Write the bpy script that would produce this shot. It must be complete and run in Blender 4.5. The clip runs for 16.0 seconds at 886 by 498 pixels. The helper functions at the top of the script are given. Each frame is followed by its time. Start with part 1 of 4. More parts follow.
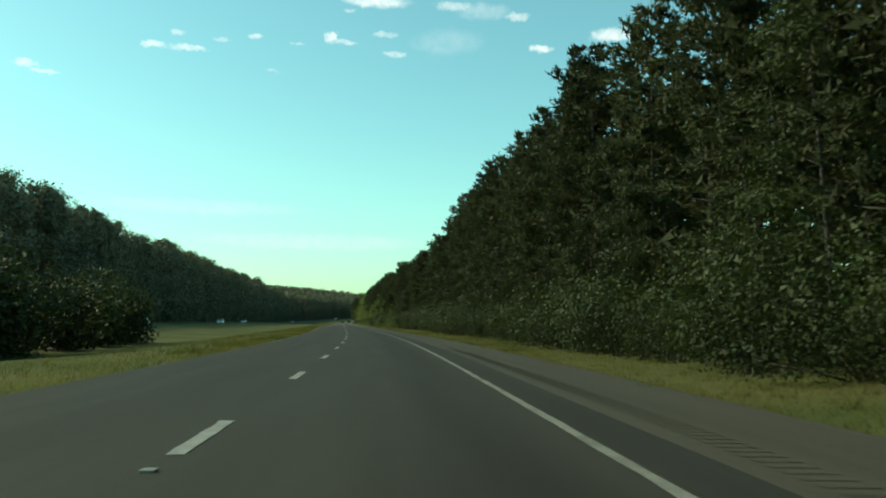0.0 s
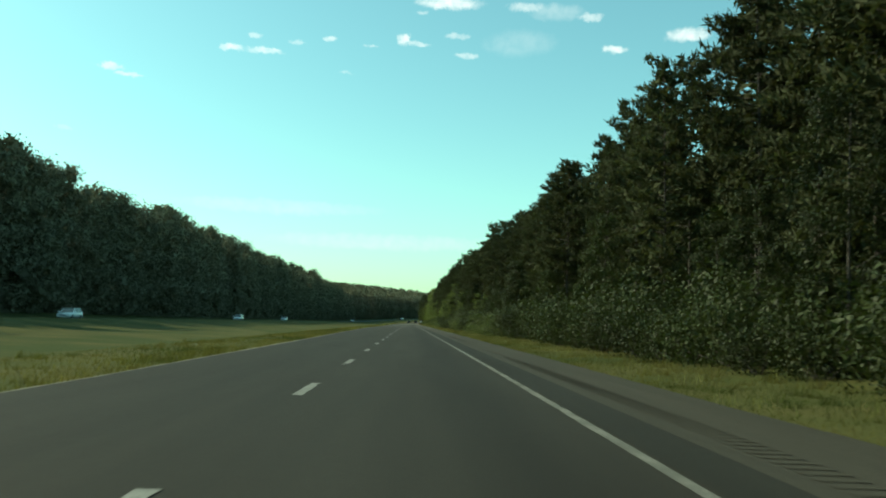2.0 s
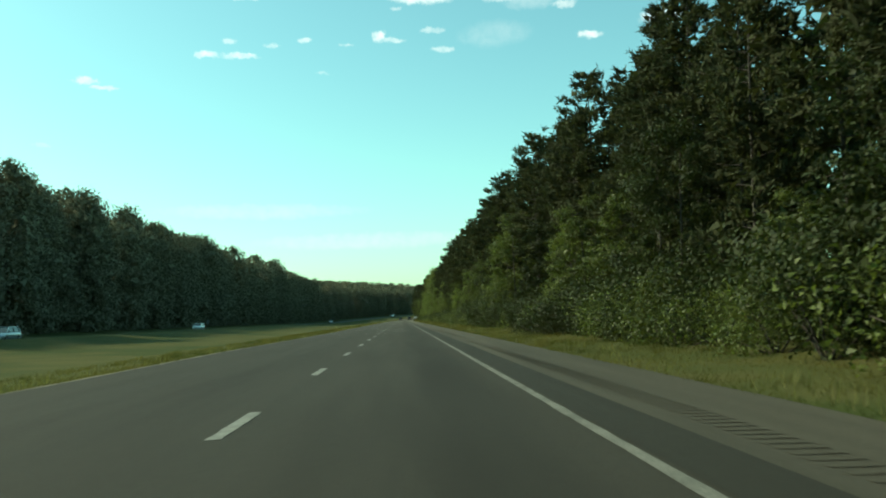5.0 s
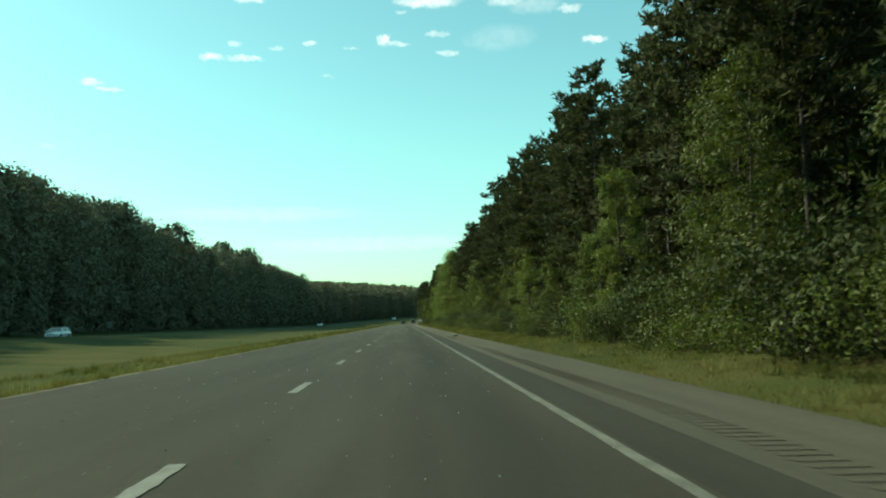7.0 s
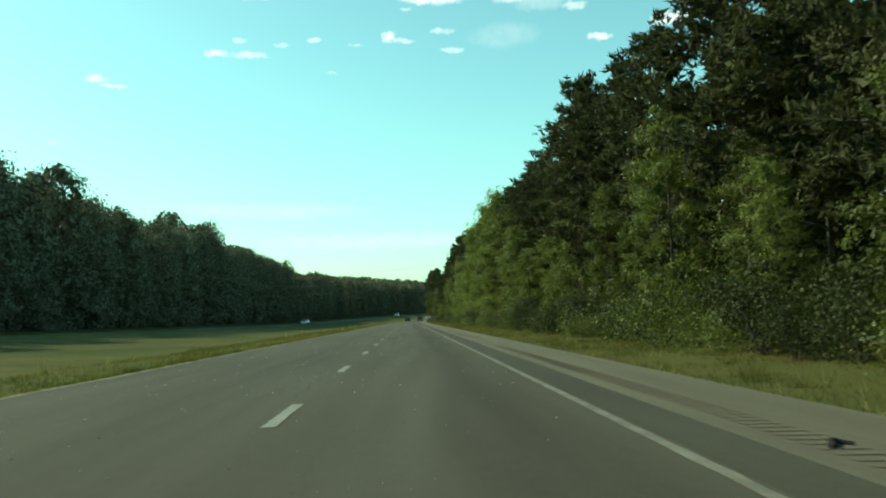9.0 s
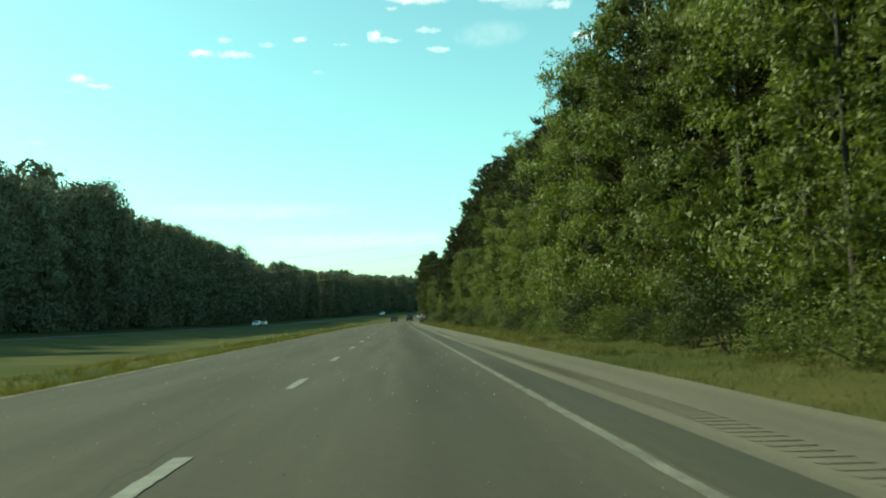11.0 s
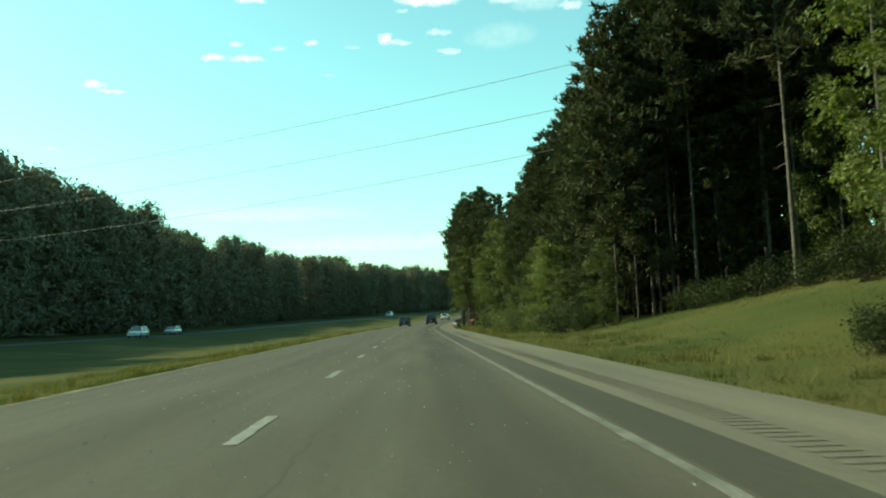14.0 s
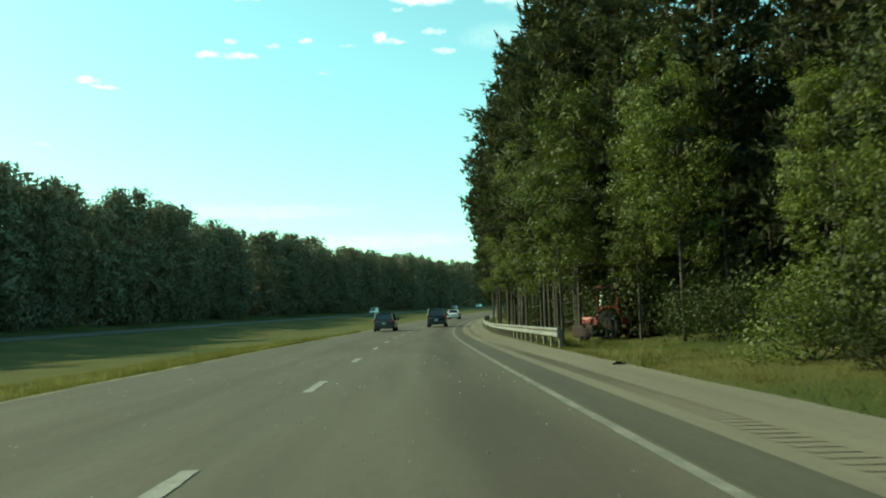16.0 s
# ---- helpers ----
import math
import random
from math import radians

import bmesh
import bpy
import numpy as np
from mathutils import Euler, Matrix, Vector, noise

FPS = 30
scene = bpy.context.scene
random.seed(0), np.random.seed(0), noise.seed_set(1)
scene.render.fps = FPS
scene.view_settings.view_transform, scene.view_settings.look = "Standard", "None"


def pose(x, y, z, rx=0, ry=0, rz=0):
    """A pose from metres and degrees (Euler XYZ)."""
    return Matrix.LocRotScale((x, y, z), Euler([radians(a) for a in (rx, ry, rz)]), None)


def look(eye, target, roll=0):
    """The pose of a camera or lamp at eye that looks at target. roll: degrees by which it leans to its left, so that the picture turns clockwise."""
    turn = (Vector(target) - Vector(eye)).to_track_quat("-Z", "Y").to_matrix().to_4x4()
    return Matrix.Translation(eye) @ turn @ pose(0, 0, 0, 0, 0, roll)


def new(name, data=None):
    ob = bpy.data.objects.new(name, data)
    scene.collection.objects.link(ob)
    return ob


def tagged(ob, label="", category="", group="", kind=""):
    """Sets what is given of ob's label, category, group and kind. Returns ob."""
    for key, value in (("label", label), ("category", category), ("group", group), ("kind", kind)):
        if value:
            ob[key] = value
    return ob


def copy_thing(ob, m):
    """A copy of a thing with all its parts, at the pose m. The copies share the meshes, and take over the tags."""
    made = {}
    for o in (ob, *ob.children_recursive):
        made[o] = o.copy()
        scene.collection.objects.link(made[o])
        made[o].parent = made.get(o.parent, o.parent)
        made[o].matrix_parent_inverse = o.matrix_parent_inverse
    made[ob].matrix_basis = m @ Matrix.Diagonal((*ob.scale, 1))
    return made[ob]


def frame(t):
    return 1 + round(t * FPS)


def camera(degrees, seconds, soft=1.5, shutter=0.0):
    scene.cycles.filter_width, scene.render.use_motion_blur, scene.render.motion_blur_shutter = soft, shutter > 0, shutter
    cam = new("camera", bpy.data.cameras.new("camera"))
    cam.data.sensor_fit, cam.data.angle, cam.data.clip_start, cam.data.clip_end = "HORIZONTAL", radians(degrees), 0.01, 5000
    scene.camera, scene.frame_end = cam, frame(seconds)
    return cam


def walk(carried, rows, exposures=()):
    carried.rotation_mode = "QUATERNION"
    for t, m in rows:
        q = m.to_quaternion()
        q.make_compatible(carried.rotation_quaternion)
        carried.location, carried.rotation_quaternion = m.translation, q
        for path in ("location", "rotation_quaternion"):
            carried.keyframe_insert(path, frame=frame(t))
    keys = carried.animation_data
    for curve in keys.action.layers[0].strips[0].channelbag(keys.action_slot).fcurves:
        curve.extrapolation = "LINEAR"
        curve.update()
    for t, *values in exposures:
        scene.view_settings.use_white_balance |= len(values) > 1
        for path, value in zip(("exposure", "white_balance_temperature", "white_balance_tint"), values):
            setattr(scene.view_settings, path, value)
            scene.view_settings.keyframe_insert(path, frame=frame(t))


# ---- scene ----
SECONDS = 16.0
LANE = 3.5          # lane width
HALF = LANE / 2
DASH_STEP, DASH_LENGTH, DASH_START = 8.98, 2.33, -2.04

# ---- plan of the road: heading in degrees (to the left of +y) along the distance s
HEADING = ((-400, -2.9), (0, -2.8), (12, -2.7), (31, -2.1), (50, -1.1), (69, -0.45), (90, -0.1), (115, 0), (500, 0),
           (541, -0.25), (560, -0.4), (597, -0.6), (616, -0.95), (645, -1.8), (900, -20.0), (3200, -20.0))
STEP = 1.0
S_AXIS = np.arange(-400, 3200, STEP)
_turns = np.interp(S_AXIS, *np.array(HEADING).T)
_turns = np.convolve(np.pad(_turns, 7, mode="edge"), np.ones(15) / 15, mode="valid")
TURNS = np.radians(_turns)
_x = np.cumsum(-np.sin(TURNS)) * STEP
_y = np.cumsum(np.cos(TURNS)) * STEP
_zero = int(np.argmin(abs(S_AXIS)))
AXIS_X, AXIS_Y = _x - _x[_zero], _y - _y[_zero]


def grade(s):
    """Height of the road along s."""
    u = np.clip(np.asarray(s, float) - 660, 0, None)
    return 0.02 * u * u / (u + 60)


def lane(s, off=0.0, z=0.0):
    """The place at distance s along the driven lane, off metres to its right."""
    a = np.interp(s, S_AXIS, TURNS)
    return (float(np.interp(s, S_AXIS, AXIS_X) + off * np.cos(a)), float(np.interp(s, S_AXIS, AXIS_Y) + off * np.sin(a)),
            float(grade(s) + z))


def lane_many(s, off, z):
    a = np.interp(s, S_AXIS, TURNS)
    return np.stack([np.interp(s, S_AXIS, AXIS_X) + off * np.cos(a), np.interp(s, S_AXIS, AXIS_Y) + off * np.sin(a),
                     grade(s) + z], -1)


def heading(s):
    return math.degrees(float(np.interp(s, S_AXIS, TURNS)))


# ---- camera: seconds, distance, offset in the lane, yaw, pitch, roll
EYE = 1.06
DRIVE = [
    (0.0, 0.00, -0.13, -6.82, 4.97, 0.46),
    (0.5, 18.90, -0.05, -5.62, 4.94, 0.57),
    (1.0, 38.02, -0.09, -4.48, 4.97, 0.97),
    (1.5, 57.01, -0.08, -3.28, 4.98, 1.22),
    (2.0, 75.80, -0.17, -2.10, 4.98, 1.61),
    (2.5, 94.68, -0.26, -1.22, 4.92, 1.33),
    (3.0, 113.36, -0.32, -1.10, 4.80, 0.36),
    (5.5, 206.23, 0.08, -3.02, 4.59, -2.18),
    (6.0, 225.17, 0.08, -3.04, 4.72, -2.11),
    (6.5, 244.14, 0.10, -2.89, 4.89, -1.74),
    (7.0, 262.88, 0.04, -2.69, 4.85, -1.61),
    (7.5, 281.76, -0.09, -2.46, 4.75, -1.56),
    (8.0, 300.75, -0.18, -2.35, 4.75, -1.47),
    (8.5, 320.15, -0.31, -2.30, 4.71, -1.43),
    (11.0, 415.34, -0.01, -3.25, 4.59, -1.88),
    (11.5, 434.37, 0.07, -3.27, 4.64, -1.91),
    (12.0, 453.30, 0.00, -2.93, 4.54, -1.83),
    (12.5, 471.90, -0.05, -2.56, 4.39, -1.95),
    (13.0, 490.75, -0.08, -2.43, 4.43, -1.90),
    (13.5, 509.82, -0.09, -2.40, 4.65, -2.16),
    (14.0, 528.95, -0.06, -2.42, 4.74, -2.21),
    (14.5, 547.83, -0.01, -2.47, 4.70, -2.19),
    (15.0, 566.76, -0.08, -2.64, 4.73, -1.78),
    (15.5, 585.60, -0.08, -2.74, 4.71, -1.77),
    (16.0, 604.55, -0.08, -2.89, 4.68, -1.75),
]


def eye_row(t, s, off, yaw, pitch, roll):
    x, y, z = lane(s, off, EYE)
    a, b = radians(yaw), radians(pitch)
    ahead = Vector((-math.sin(a) * math.cos(b), math.cos(a) * math.cos(b), math.sin(b)))
    return t, look(Vector((x, y, z)), Vector((x, y, z)) + ahead * 10, roll)


cam = camera(55.2, SECONDS, soft=1.95, shutter=0.06)
walk(cam, [eye_row(*row) for row in DRIVE],
     exposures=[(0.0, 0.76, 6420, 4), (2.0, 0.82, 6450, 3), (5.5, 0.90, 6540, 1), (8.5, 0.98, 6600, -1),
                (11.0, 1.07, 6680, -2), (14.0, 1.16, 6750, -2), (16.0, 1.22, 6770, -2)])

# ---- sky and sun
SUN_LEFT, SUN_UP = 76.0, 34.5    # degrees to the left of +y, above the horizon
CLOUDS = (  # azimuth to the left, elevation, half width, half height, strength
    (10.4, 17.45, 1.05, 0.22, 0.85), (12.6, 17.45, 0.85, 0.22, 0.75), (0.95, 18.75, 0.42, 0.34, 0.9), (0.0, 18.5, 0.85, 0.14, 0.5),
    (6.0, 18.55, 0.52, 0.18, 0.6), (11.1, 18.4, 0.42, 0.2, 0.5), (-3.3, 17.85, 0.7, 0.22, 0.55), (20.1, 15.4, 0.65, 0.24, 0.7),
    (18.9, 15.05, 0.7, 0.14, 0.55), (4.9, 16.4, 0.55, 0.1, 0.3), (-11.9, 20.25, 0.75, 0.24, 0.6), (8.3, 18.15, 0.45, 0.14, 0.5),
    (-2.6, 19.1, 0.8, 0.18, 0.45), (-2.0, 21.2, 2.1, 0.42, 0.95), (10.2, 21.2, 0.95, 0.3, 0.75), (-7.0, 18.7, 2.2, 0.8, 0.16),
    (-9.5, 20.6, 1.7, 0.5, 0.25), (-7.4, 20.95, 1.3, 0.28, 0.6), (-13.5, 18.2, 0.75, 0.24, 0.8), (-18.3, 18.9, 1.3, 0.4, 0.85),
    (-0.2, 20.5, 0.5, 0.12, 0.4), (3.3, 18.2, 0.4, 0.12, 0.35), (22.5, 11.3, 0.4, 0.15, 0.2), (9.0, 7.4, 6.0, 0.45, 0.2), (2.0, 5.3, 7.0, 0.5, 0.24))


def make_world():
    world = bpy.data.worlds.new("world")
    scene.world = world
    world.use_nodes = True
    tree = world.node_tree
    n, link = tree.nodes, tree.links.new
    n.clear()
    out, back = n.new("ShaderNodeOutputWorld"), n.new("ShaderNodeBackground")
    sky = n.new("ShaderNodeTexSky")
    sky.sky_type, sky.sun_disc = "NISHITA", False
    sky.sun_elevation, sky.sun_rotation = radians(SUN_UP), radians(-SUN_LEFT)
    sky.air_density, sky.dust_density, sky.ozone_density = 1.0, 1.1, 1.2
    coord = n.new("ShaderNodeTexCoord")
    sep = n.new("ShaderNodeSeparateXYZ")
    link(coord.outputs["Generated"], sep.inputs[0])

    def mathnode(op, a, b=None):
        m = n.new("ShaderNodeMath")
        m.operation = op
        for i, v in enumerate((a, b)):
            if v is None:
                continue
            if isinstance(v, (int, float)):
                m.inputs[i].default_value = v
            else:
                link(v, m.inputs[i])
        return m.outputs[0]

    # angles in degrees, roughened by noise
    az = mathnode("MULTIPLY", mathnode("ARCTAN2", mathnode("MULTIPLY", sep.outputs[0], -1.0), sep.outputs[1]), 57.2958)
    el = mathnode("MULTIPLY", mathnode("ARCSINE", sep.outputs[2]), 57.2958)
    rough = n.new("ShaderNodeTexNoise")
    rough.inputs["Scale"].default_value, rough.inputs["Detail"].default_value = 75.0, 8.0
    rough.inputs["Roughness"].default_value = 0.65
    link(coord.outputs["Generated"], rough.inputs["Vector"])
    rsep = n.new("ShaderNodeSeparateXYZ")
    link(rough.outputs["Color"], rsep.inputs[0])
    az = mathnode("ADD", az, mathnode("MULTIPLY", mathnode("SUBTRACT", rsep.outputs[0], 0.5), 1.9))
    el = mathnode("ADD", el, mathnode("MULTIPLY", mathnode("SUBTRACT", rsep.outputs[1], 0.5), 0.75))
    total = None
    for a, e, w, h, k in CLOUDS:
        dx = mathnode("MULTIPLY", mathnode("SUBTRACT", az, a), 1 / w)
        dy = mathnode("MULTIPLY", mathnode("SUBTRACT", el, e), 1 / h)
        far = mathnode("ADD", mathnode("MULTIPLY", dx, dx), mathnode("MULTIPLY", dy, dy))
        soft = n.new("ShaderNodeMapRange")
        soft.interpolation_type = "SMOOTHSTEP"
        soft.inputs["From Min"].default_value, soft.inputs["From Max"].default_value = 1.7, 0.0
        soft.inputs["To Max"].default_value = k
        link(far, soft.inputs["Value"])
        total = soft.outputs[0] if total is None else mathnode("MAXIMUM", total, soft.outputs[0])
    wisp = n.new("ShaderNodeMapRange")
    wisp.inputs["From Min"].default_value, wisp.inputs["From Max"].default_value = 0.3, 0.62
    wisp.inputs["To Min"].default_value = 0.35
    link(rsep.outputs[2], wisp.inputs["Value"])
    total = mathnode("MULTIPLY", total, wisp.outputs[0])
    # the hazy summer air, seen greener than clear air
    air = n.new("ShaderNodeMix")
    air.data_type, air.blend_type = "RGBA", "MULTIPLY"
    air.inputs["Factor"].default_value = 1.0
    air.inputs["B"].default_value = (0.605, 0.97, 0.712, 1)
    link(sky.outputs[0], air.inputs["A"])
    tint = n.new("ShaderNodeMix")
    tint.data_type, tint.blend_type = "RGBA", "MIX"
    tint.inputs["B"].default_value = (4.6, 4.9, 4.7, 1)
    link(total, tint.inputs["Factor"])
    link(air.outputs["Result"], tint.inputs["A"])
    link(tint.outputs["Result"], back.inputs["Color"])
    back.inputs["Strength"].default_value = 0.143
    link(back.outputs[0], out.inputs[0])


make_world()
_sun = bpy.data.lights.new("sun", "SUN")
_sun.energy, _sun.angle, _sun.color = 3.0, radians(0.6), (0.97, 0.92, 0.64)
sun = new("sun", _sun)
sun.matrix_world = look((-60, 10, 60), (-60 + math.sin(radians(SUN_LEFT)) * math.cos(radians(SUN_UP)),
                                        10 - math.cos(radians(SUN_LEFT)) * math.cos(radians(SUN_UP)), 60 - math.sin(radians(SUN_UP))))


# ---- materials
def material(name, color, rough=0.8, metal=0.0, second=None, scale=3.0, fine=0.0, fine_scale=60.0, bump=0.0, coat=0.0,
             island=0.0, random_object=0.0, translucent=0.0, spec=0.5, coords="Object", third=None, third_scale=0.1):
    """A surface with variation at two scales: second colour in blotches, fine grain, bump, and changes from piece to piece."""
    m = bpy.data.materials.new(name)
    m.use_nodes = True
    n, link = m.node_tree.nodes, m.node_tree.links.new
    b = n["Principled BSDF"]
    b.inputs["Roughness"].default_value, b.inputs["Metallic"].default_value = rough, metal
    b.inputs["Specular IOR Level"].default_value = spec
    b.inputs["Coat Weight"].default_value = coat
    rgb = n.new("ShaderNodeRGB")
    rgb.outputs[0].default_value = (*color, 1)
    value = rgb.outputs[0]
    tc = n.new("ShaderNodeTexCoord")
    where = tc.outputs[coords]

    def mix(fac, a, bb, blend="MIX"):
        x = n.new("ShaderNodeMix")
        x.data_type, x.blend_type = "RGBA", blend
        for key, v in (("Factor", fac), ("A", a), ("B", bb)):
            if isinstance(v, (int, float)):
                x.inputs[key].default_value = v
            elif isinstance(v, tuple):
                x.inputs[key].default_value = (*v, 1)
            else:
                link(v, x.inputs[key])
        return x.outputs["Result"]

    def noise_at(s, detail=4.0):
        t = n.new("ShaderNodeTexNoise")
        t.inputs["Scale"].default_value, t.inputs["Detail"].default_value = s, detail
        link(where, t.inputs["Vector"])
        return t.outputs["Fac"]

    def ramp(v, lo, hi, a=0.0, z=1.0):
        r = n.new("ShaderNodeMapRange")
        for key, k in (("From Min", lo), ("From Max", hi), ("To Min", a), ("To Max", z)):
            r.inputs[key].default_value = k
        link(v, r.inputs["Value"])
        return r.outputs[0]

    if second:
        value = mix(ramp(noise_at(scale), 0.38, 0.62), value, second)
    if third:
        value = mix(ramp(noise_at(third_scale, 5.0), 0.47, 0.62), value, third)
    if fine:
        value = mix(1.0, value, ramp(noise_at(fine_scale, 3.0), 0.3, 0.7, 1 - fine, 1 + fine), "MULTIPLY")
    if island:
        g = n.new("ShaderNodeNewGeometry")
        value = mix(1.0, value, ramp(g.outputs["Random Per Island"], 0, 1, 1 - island, 1 + island), "MULTIPLY")
    if random_object:
        o = n.new("ShaderNodeObjectInfo")
        value = mix(1.0, value, ramp(o.outputs["Random"], 0, 1, 1 - random_object, 1 + random_object), "MULTIPLY")
    link(value, b.inputs["Base Color"])
    if bump:
        bp = n.new("ShaderNodeBump")
        bp.inputs["Strength"].default_value, bp.inputs["Distance"].default_value = bump, 0.02
        link(noise_at(fine_scale, 3.0), bp.inputs["Height"])
        link(bp.outputs[0], b.inputs["Normal"])
    if translucent:
        tr, ms = n.new("ShaderNodeBsdfTranslucent"), n.new("ShaderNodeMixShader")
        link(mix(1.0, value, (1.2, 1.3, 0.65), "MULTIPLY"), tr.inputs["Color"])
        ms.inputs[0].default_value = translucent
        link(b.outputs[0], ms.inputs[1])
        link(tr.outputs[0], ms.inputs[2])
        link(ms.outputs[0], n["Material Output"].inputs["Surface"])
    return m


def road_material(name, base, patch, stripe=True):
    """Asphalt in metres of width and length (UV): aggregate, patches, worn wheel tracks, an oily band and wandering cracks."""
    m = bpy.data.materials.new(name)
    m.use_nodes = True
    n, link = m.node_tree.nodes, m.node_tree.links.new
    b = n["Principled BSDF"]
    b.inputs["Roughness"].default_value = 0.9
    b.inputs["Specular IOR Level"].default_value = 0.15
    uv = n.new("ShaderNodeUVMap")
    sep = n.new("ShaderNodeSeparateXYZ")
    link(uv.outputs[0], sep.inputs[0])

    def noise_at(sx, sy, detail=4.0):
        mp = n.new("ShaderNodeMapping")
        mp.inputs["Scale"].default_value = (sx, sy, 1)
        link(uv.outputs[0], mp.inputs["Vector"])
        t = n.new("ShaderNodeTexNoise")
        t.inputs["Scale"].default_value, t.inputs["Detail"].default_value = 1.0, detail
        link(mp.outputs[0], t.inputs["Vector"])
        return t.outputs["Fac"]

    def op(kind, a, c):
        x = n.new("ShaderNodeMath")
        x.operation = kind
        for i, v in enumerate((a, c)):
            if isinstance(v, (int, float)):
                x.inputs[i].default_value = v
            else:
                link(v, x.inputs[i])
        return x.outputs[0]

    def ramp(v, lo, hi, a=0.0, z=1.0):
        r = n.new("ShaderNodeMapRange")
        r.interpolation_type = "SMOOTHSTEP"
        for key, k in (("From Min", lo), ("From Max", hi), ("To Min", a), ("To Max", z)):
            r.inputs[key].default_value = k
        link(v, r.inputs["Value"])
        return r.outputs[0]

    def mix(fac, a, c, blend="MIX"):
        x = n.new("ShaderNodeMix")
        x.data_type, x.blend_type = "RGBA", blend
        for key, v in (("Factor", fac), ("A", a), ("B", c)):
            if isinstance(v, (int, float)):
                x.inputs[key].default_value = v
            elif isinstance(v, tuple):
                x.inputs[key].default_value = (*v, 1)
            else:
                link(v, x.inputs[key])
        return x.outputs["Result"]

    value = mix(ramp(noise_at(0.9, 0.06), 0.35, 0.65), base, patch)
    value = mix(1.0, value, ramp(noise_at(2.2, 0.12, 3.0), 0.3, 0.7, 0.92, 1.08), "MULTIPLY")
    value = mix(1.0, value, ramp(noise_at(9, 5, 4.0), 0.3, 0.7, 0.95, 1.05), "MULTIPLY")
    value = mix(1.0, value, ramp(noise_at(70, 70, 2.0), 0.25, 0.75, 0.72, 1.28), "MULTIPLY")
    if stripe:
        wander = op("ADD", sep.outputs[0], op("MULTIPLY", op("SUBTRACT", noise_at(0.01, 0.05), 0.5), 0.35))
        for centre, half, keep in ((0.75, 0.95, 0.72), (-3.3, 0.8, 0.9)):
            d = op("ABSOLUTE", op("SUBTRACT", wander, centre), 0)
            value = mix(1.0, value, ramp(d, 0.1, half, keep, 1.0), "MULTIPLY")
        crack_x = op("ADD", sep.outputs[0], op("MULTIPLY", op("SUBTRACT", noise_at(0.02, 0.9, 8.0), 0.5), 0.4))
        for centre in (-1.03, -1.95):
            d = op("ABSOLUTE", op("SUBTRACT", crack_x, centre), 0)
            gate = op("MULTIPLY", ramp(noise_at(0.3, 0.07), 0.46, 0.6), ramp(sep.outputs[1], 240, 300))
            dark = op("MULTIPLY", ramp(d, 0.024, 0.005), gate)
            value = mix(op("MULTIPLY", dark, 0.5), value, (0.02, 0.021, 0.02))
    # the colour brightens along the way in place of the rising ground light
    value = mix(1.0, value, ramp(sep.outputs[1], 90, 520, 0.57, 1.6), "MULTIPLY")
    link(value, b.inputs["Base Color"])
    bp = n.new("ShaderNodeBump")
    bp.inputs["Strength"].default_value, bp.inputs["Distance"].default_value = 0.35, 0.01
    link(noise_at(70, 70, 2.0), bp.inputs["Height"])
    link(bp.outputs[0], b.inputs["Normal"])
    return m


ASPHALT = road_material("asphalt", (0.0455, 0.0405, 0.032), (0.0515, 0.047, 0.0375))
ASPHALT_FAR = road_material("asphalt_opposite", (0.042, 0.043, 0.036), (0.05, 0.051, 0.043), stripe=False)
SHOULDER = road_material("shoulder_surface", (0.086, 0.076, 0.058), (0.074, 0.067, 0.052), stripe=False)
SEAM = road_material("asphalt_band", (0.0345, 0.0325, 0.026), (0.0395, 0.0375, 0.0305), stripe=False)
GRIT = material("dusty_grit", (0.21, 0.19, 0.145), 0.95, second=(0.13, 0.118, 0.09), scale=0.9, fine=0.3, fine_scale=30, spec=0.05)
GROOVE = road_material("groove_asphalt", (0.083, 0.073, 0.056), (0.086, 0.077, 0.059), stripe=False)
PAINT = material("road_paint", (0.215, 0.21, 0.19), 0.8, second=(0.165, 0.162, 0.147), scale=5, fine=0.2, fine_scale=50, spec=0.2)
PAINT_WORN = material("worn_road_paint", (0.158, 0.152, 0.133), 0.85, second=(0.105, 0.102, 0.089), scale=1.7, fine=0.3, fine_scale=40, spec=0.2)
SOIL = material("grassy_soil", (0.060, 0.064, 0.021), 0.95, second=(0.081, 0.074, 0.027), scale=0.35, fine=0.22, fine_scale=14, bump=0.35, spec=0.05, third=(0.045, 0.056, 0.018), third_scale=0.11)
GRASS = material("grass_blades", (0.085, 0.081, 0.028), 0.85, island=0.25, second=(0.130, 0.110, 0.050), scale=0.4, translucent=0.5, spec=0.05, third=(0.050, 0.060, 0.021), third_scale=0.13)
STRAW = material("dry_stalks", (0.21, 0.19, 0.095), 0.9, second=(0.14, 0.14, 0.06), scale=0.5, island=0.3, translucent=0.35, spec=0.05)
LITTER = material("leaf_litter", (0.095, 0.052, 0.031), 0.95, second=(0.125, 0.072, 0.042), scale=2.0, fine=0.3, fine_scale=20, bump=0.6, spec=0.1)
# Leaf tones: species, and light put into the colour, dark early and bright later.
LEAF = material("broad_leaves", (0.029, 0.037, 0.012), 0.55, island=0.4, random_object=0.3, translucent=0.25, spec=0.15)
LEAF_LIGHT = material("bright_leaves", (0.104, 0.124, 0.032), 0.48, island=0.45, random_object=0.3, translucent=0.38, spec=0.25)
LEAF_MID = material("mid_leaves", (0.086, 0.103, 0.028), 0.48, island=0.45, random_object=0.3, translucent=0.36, spec=0.22)
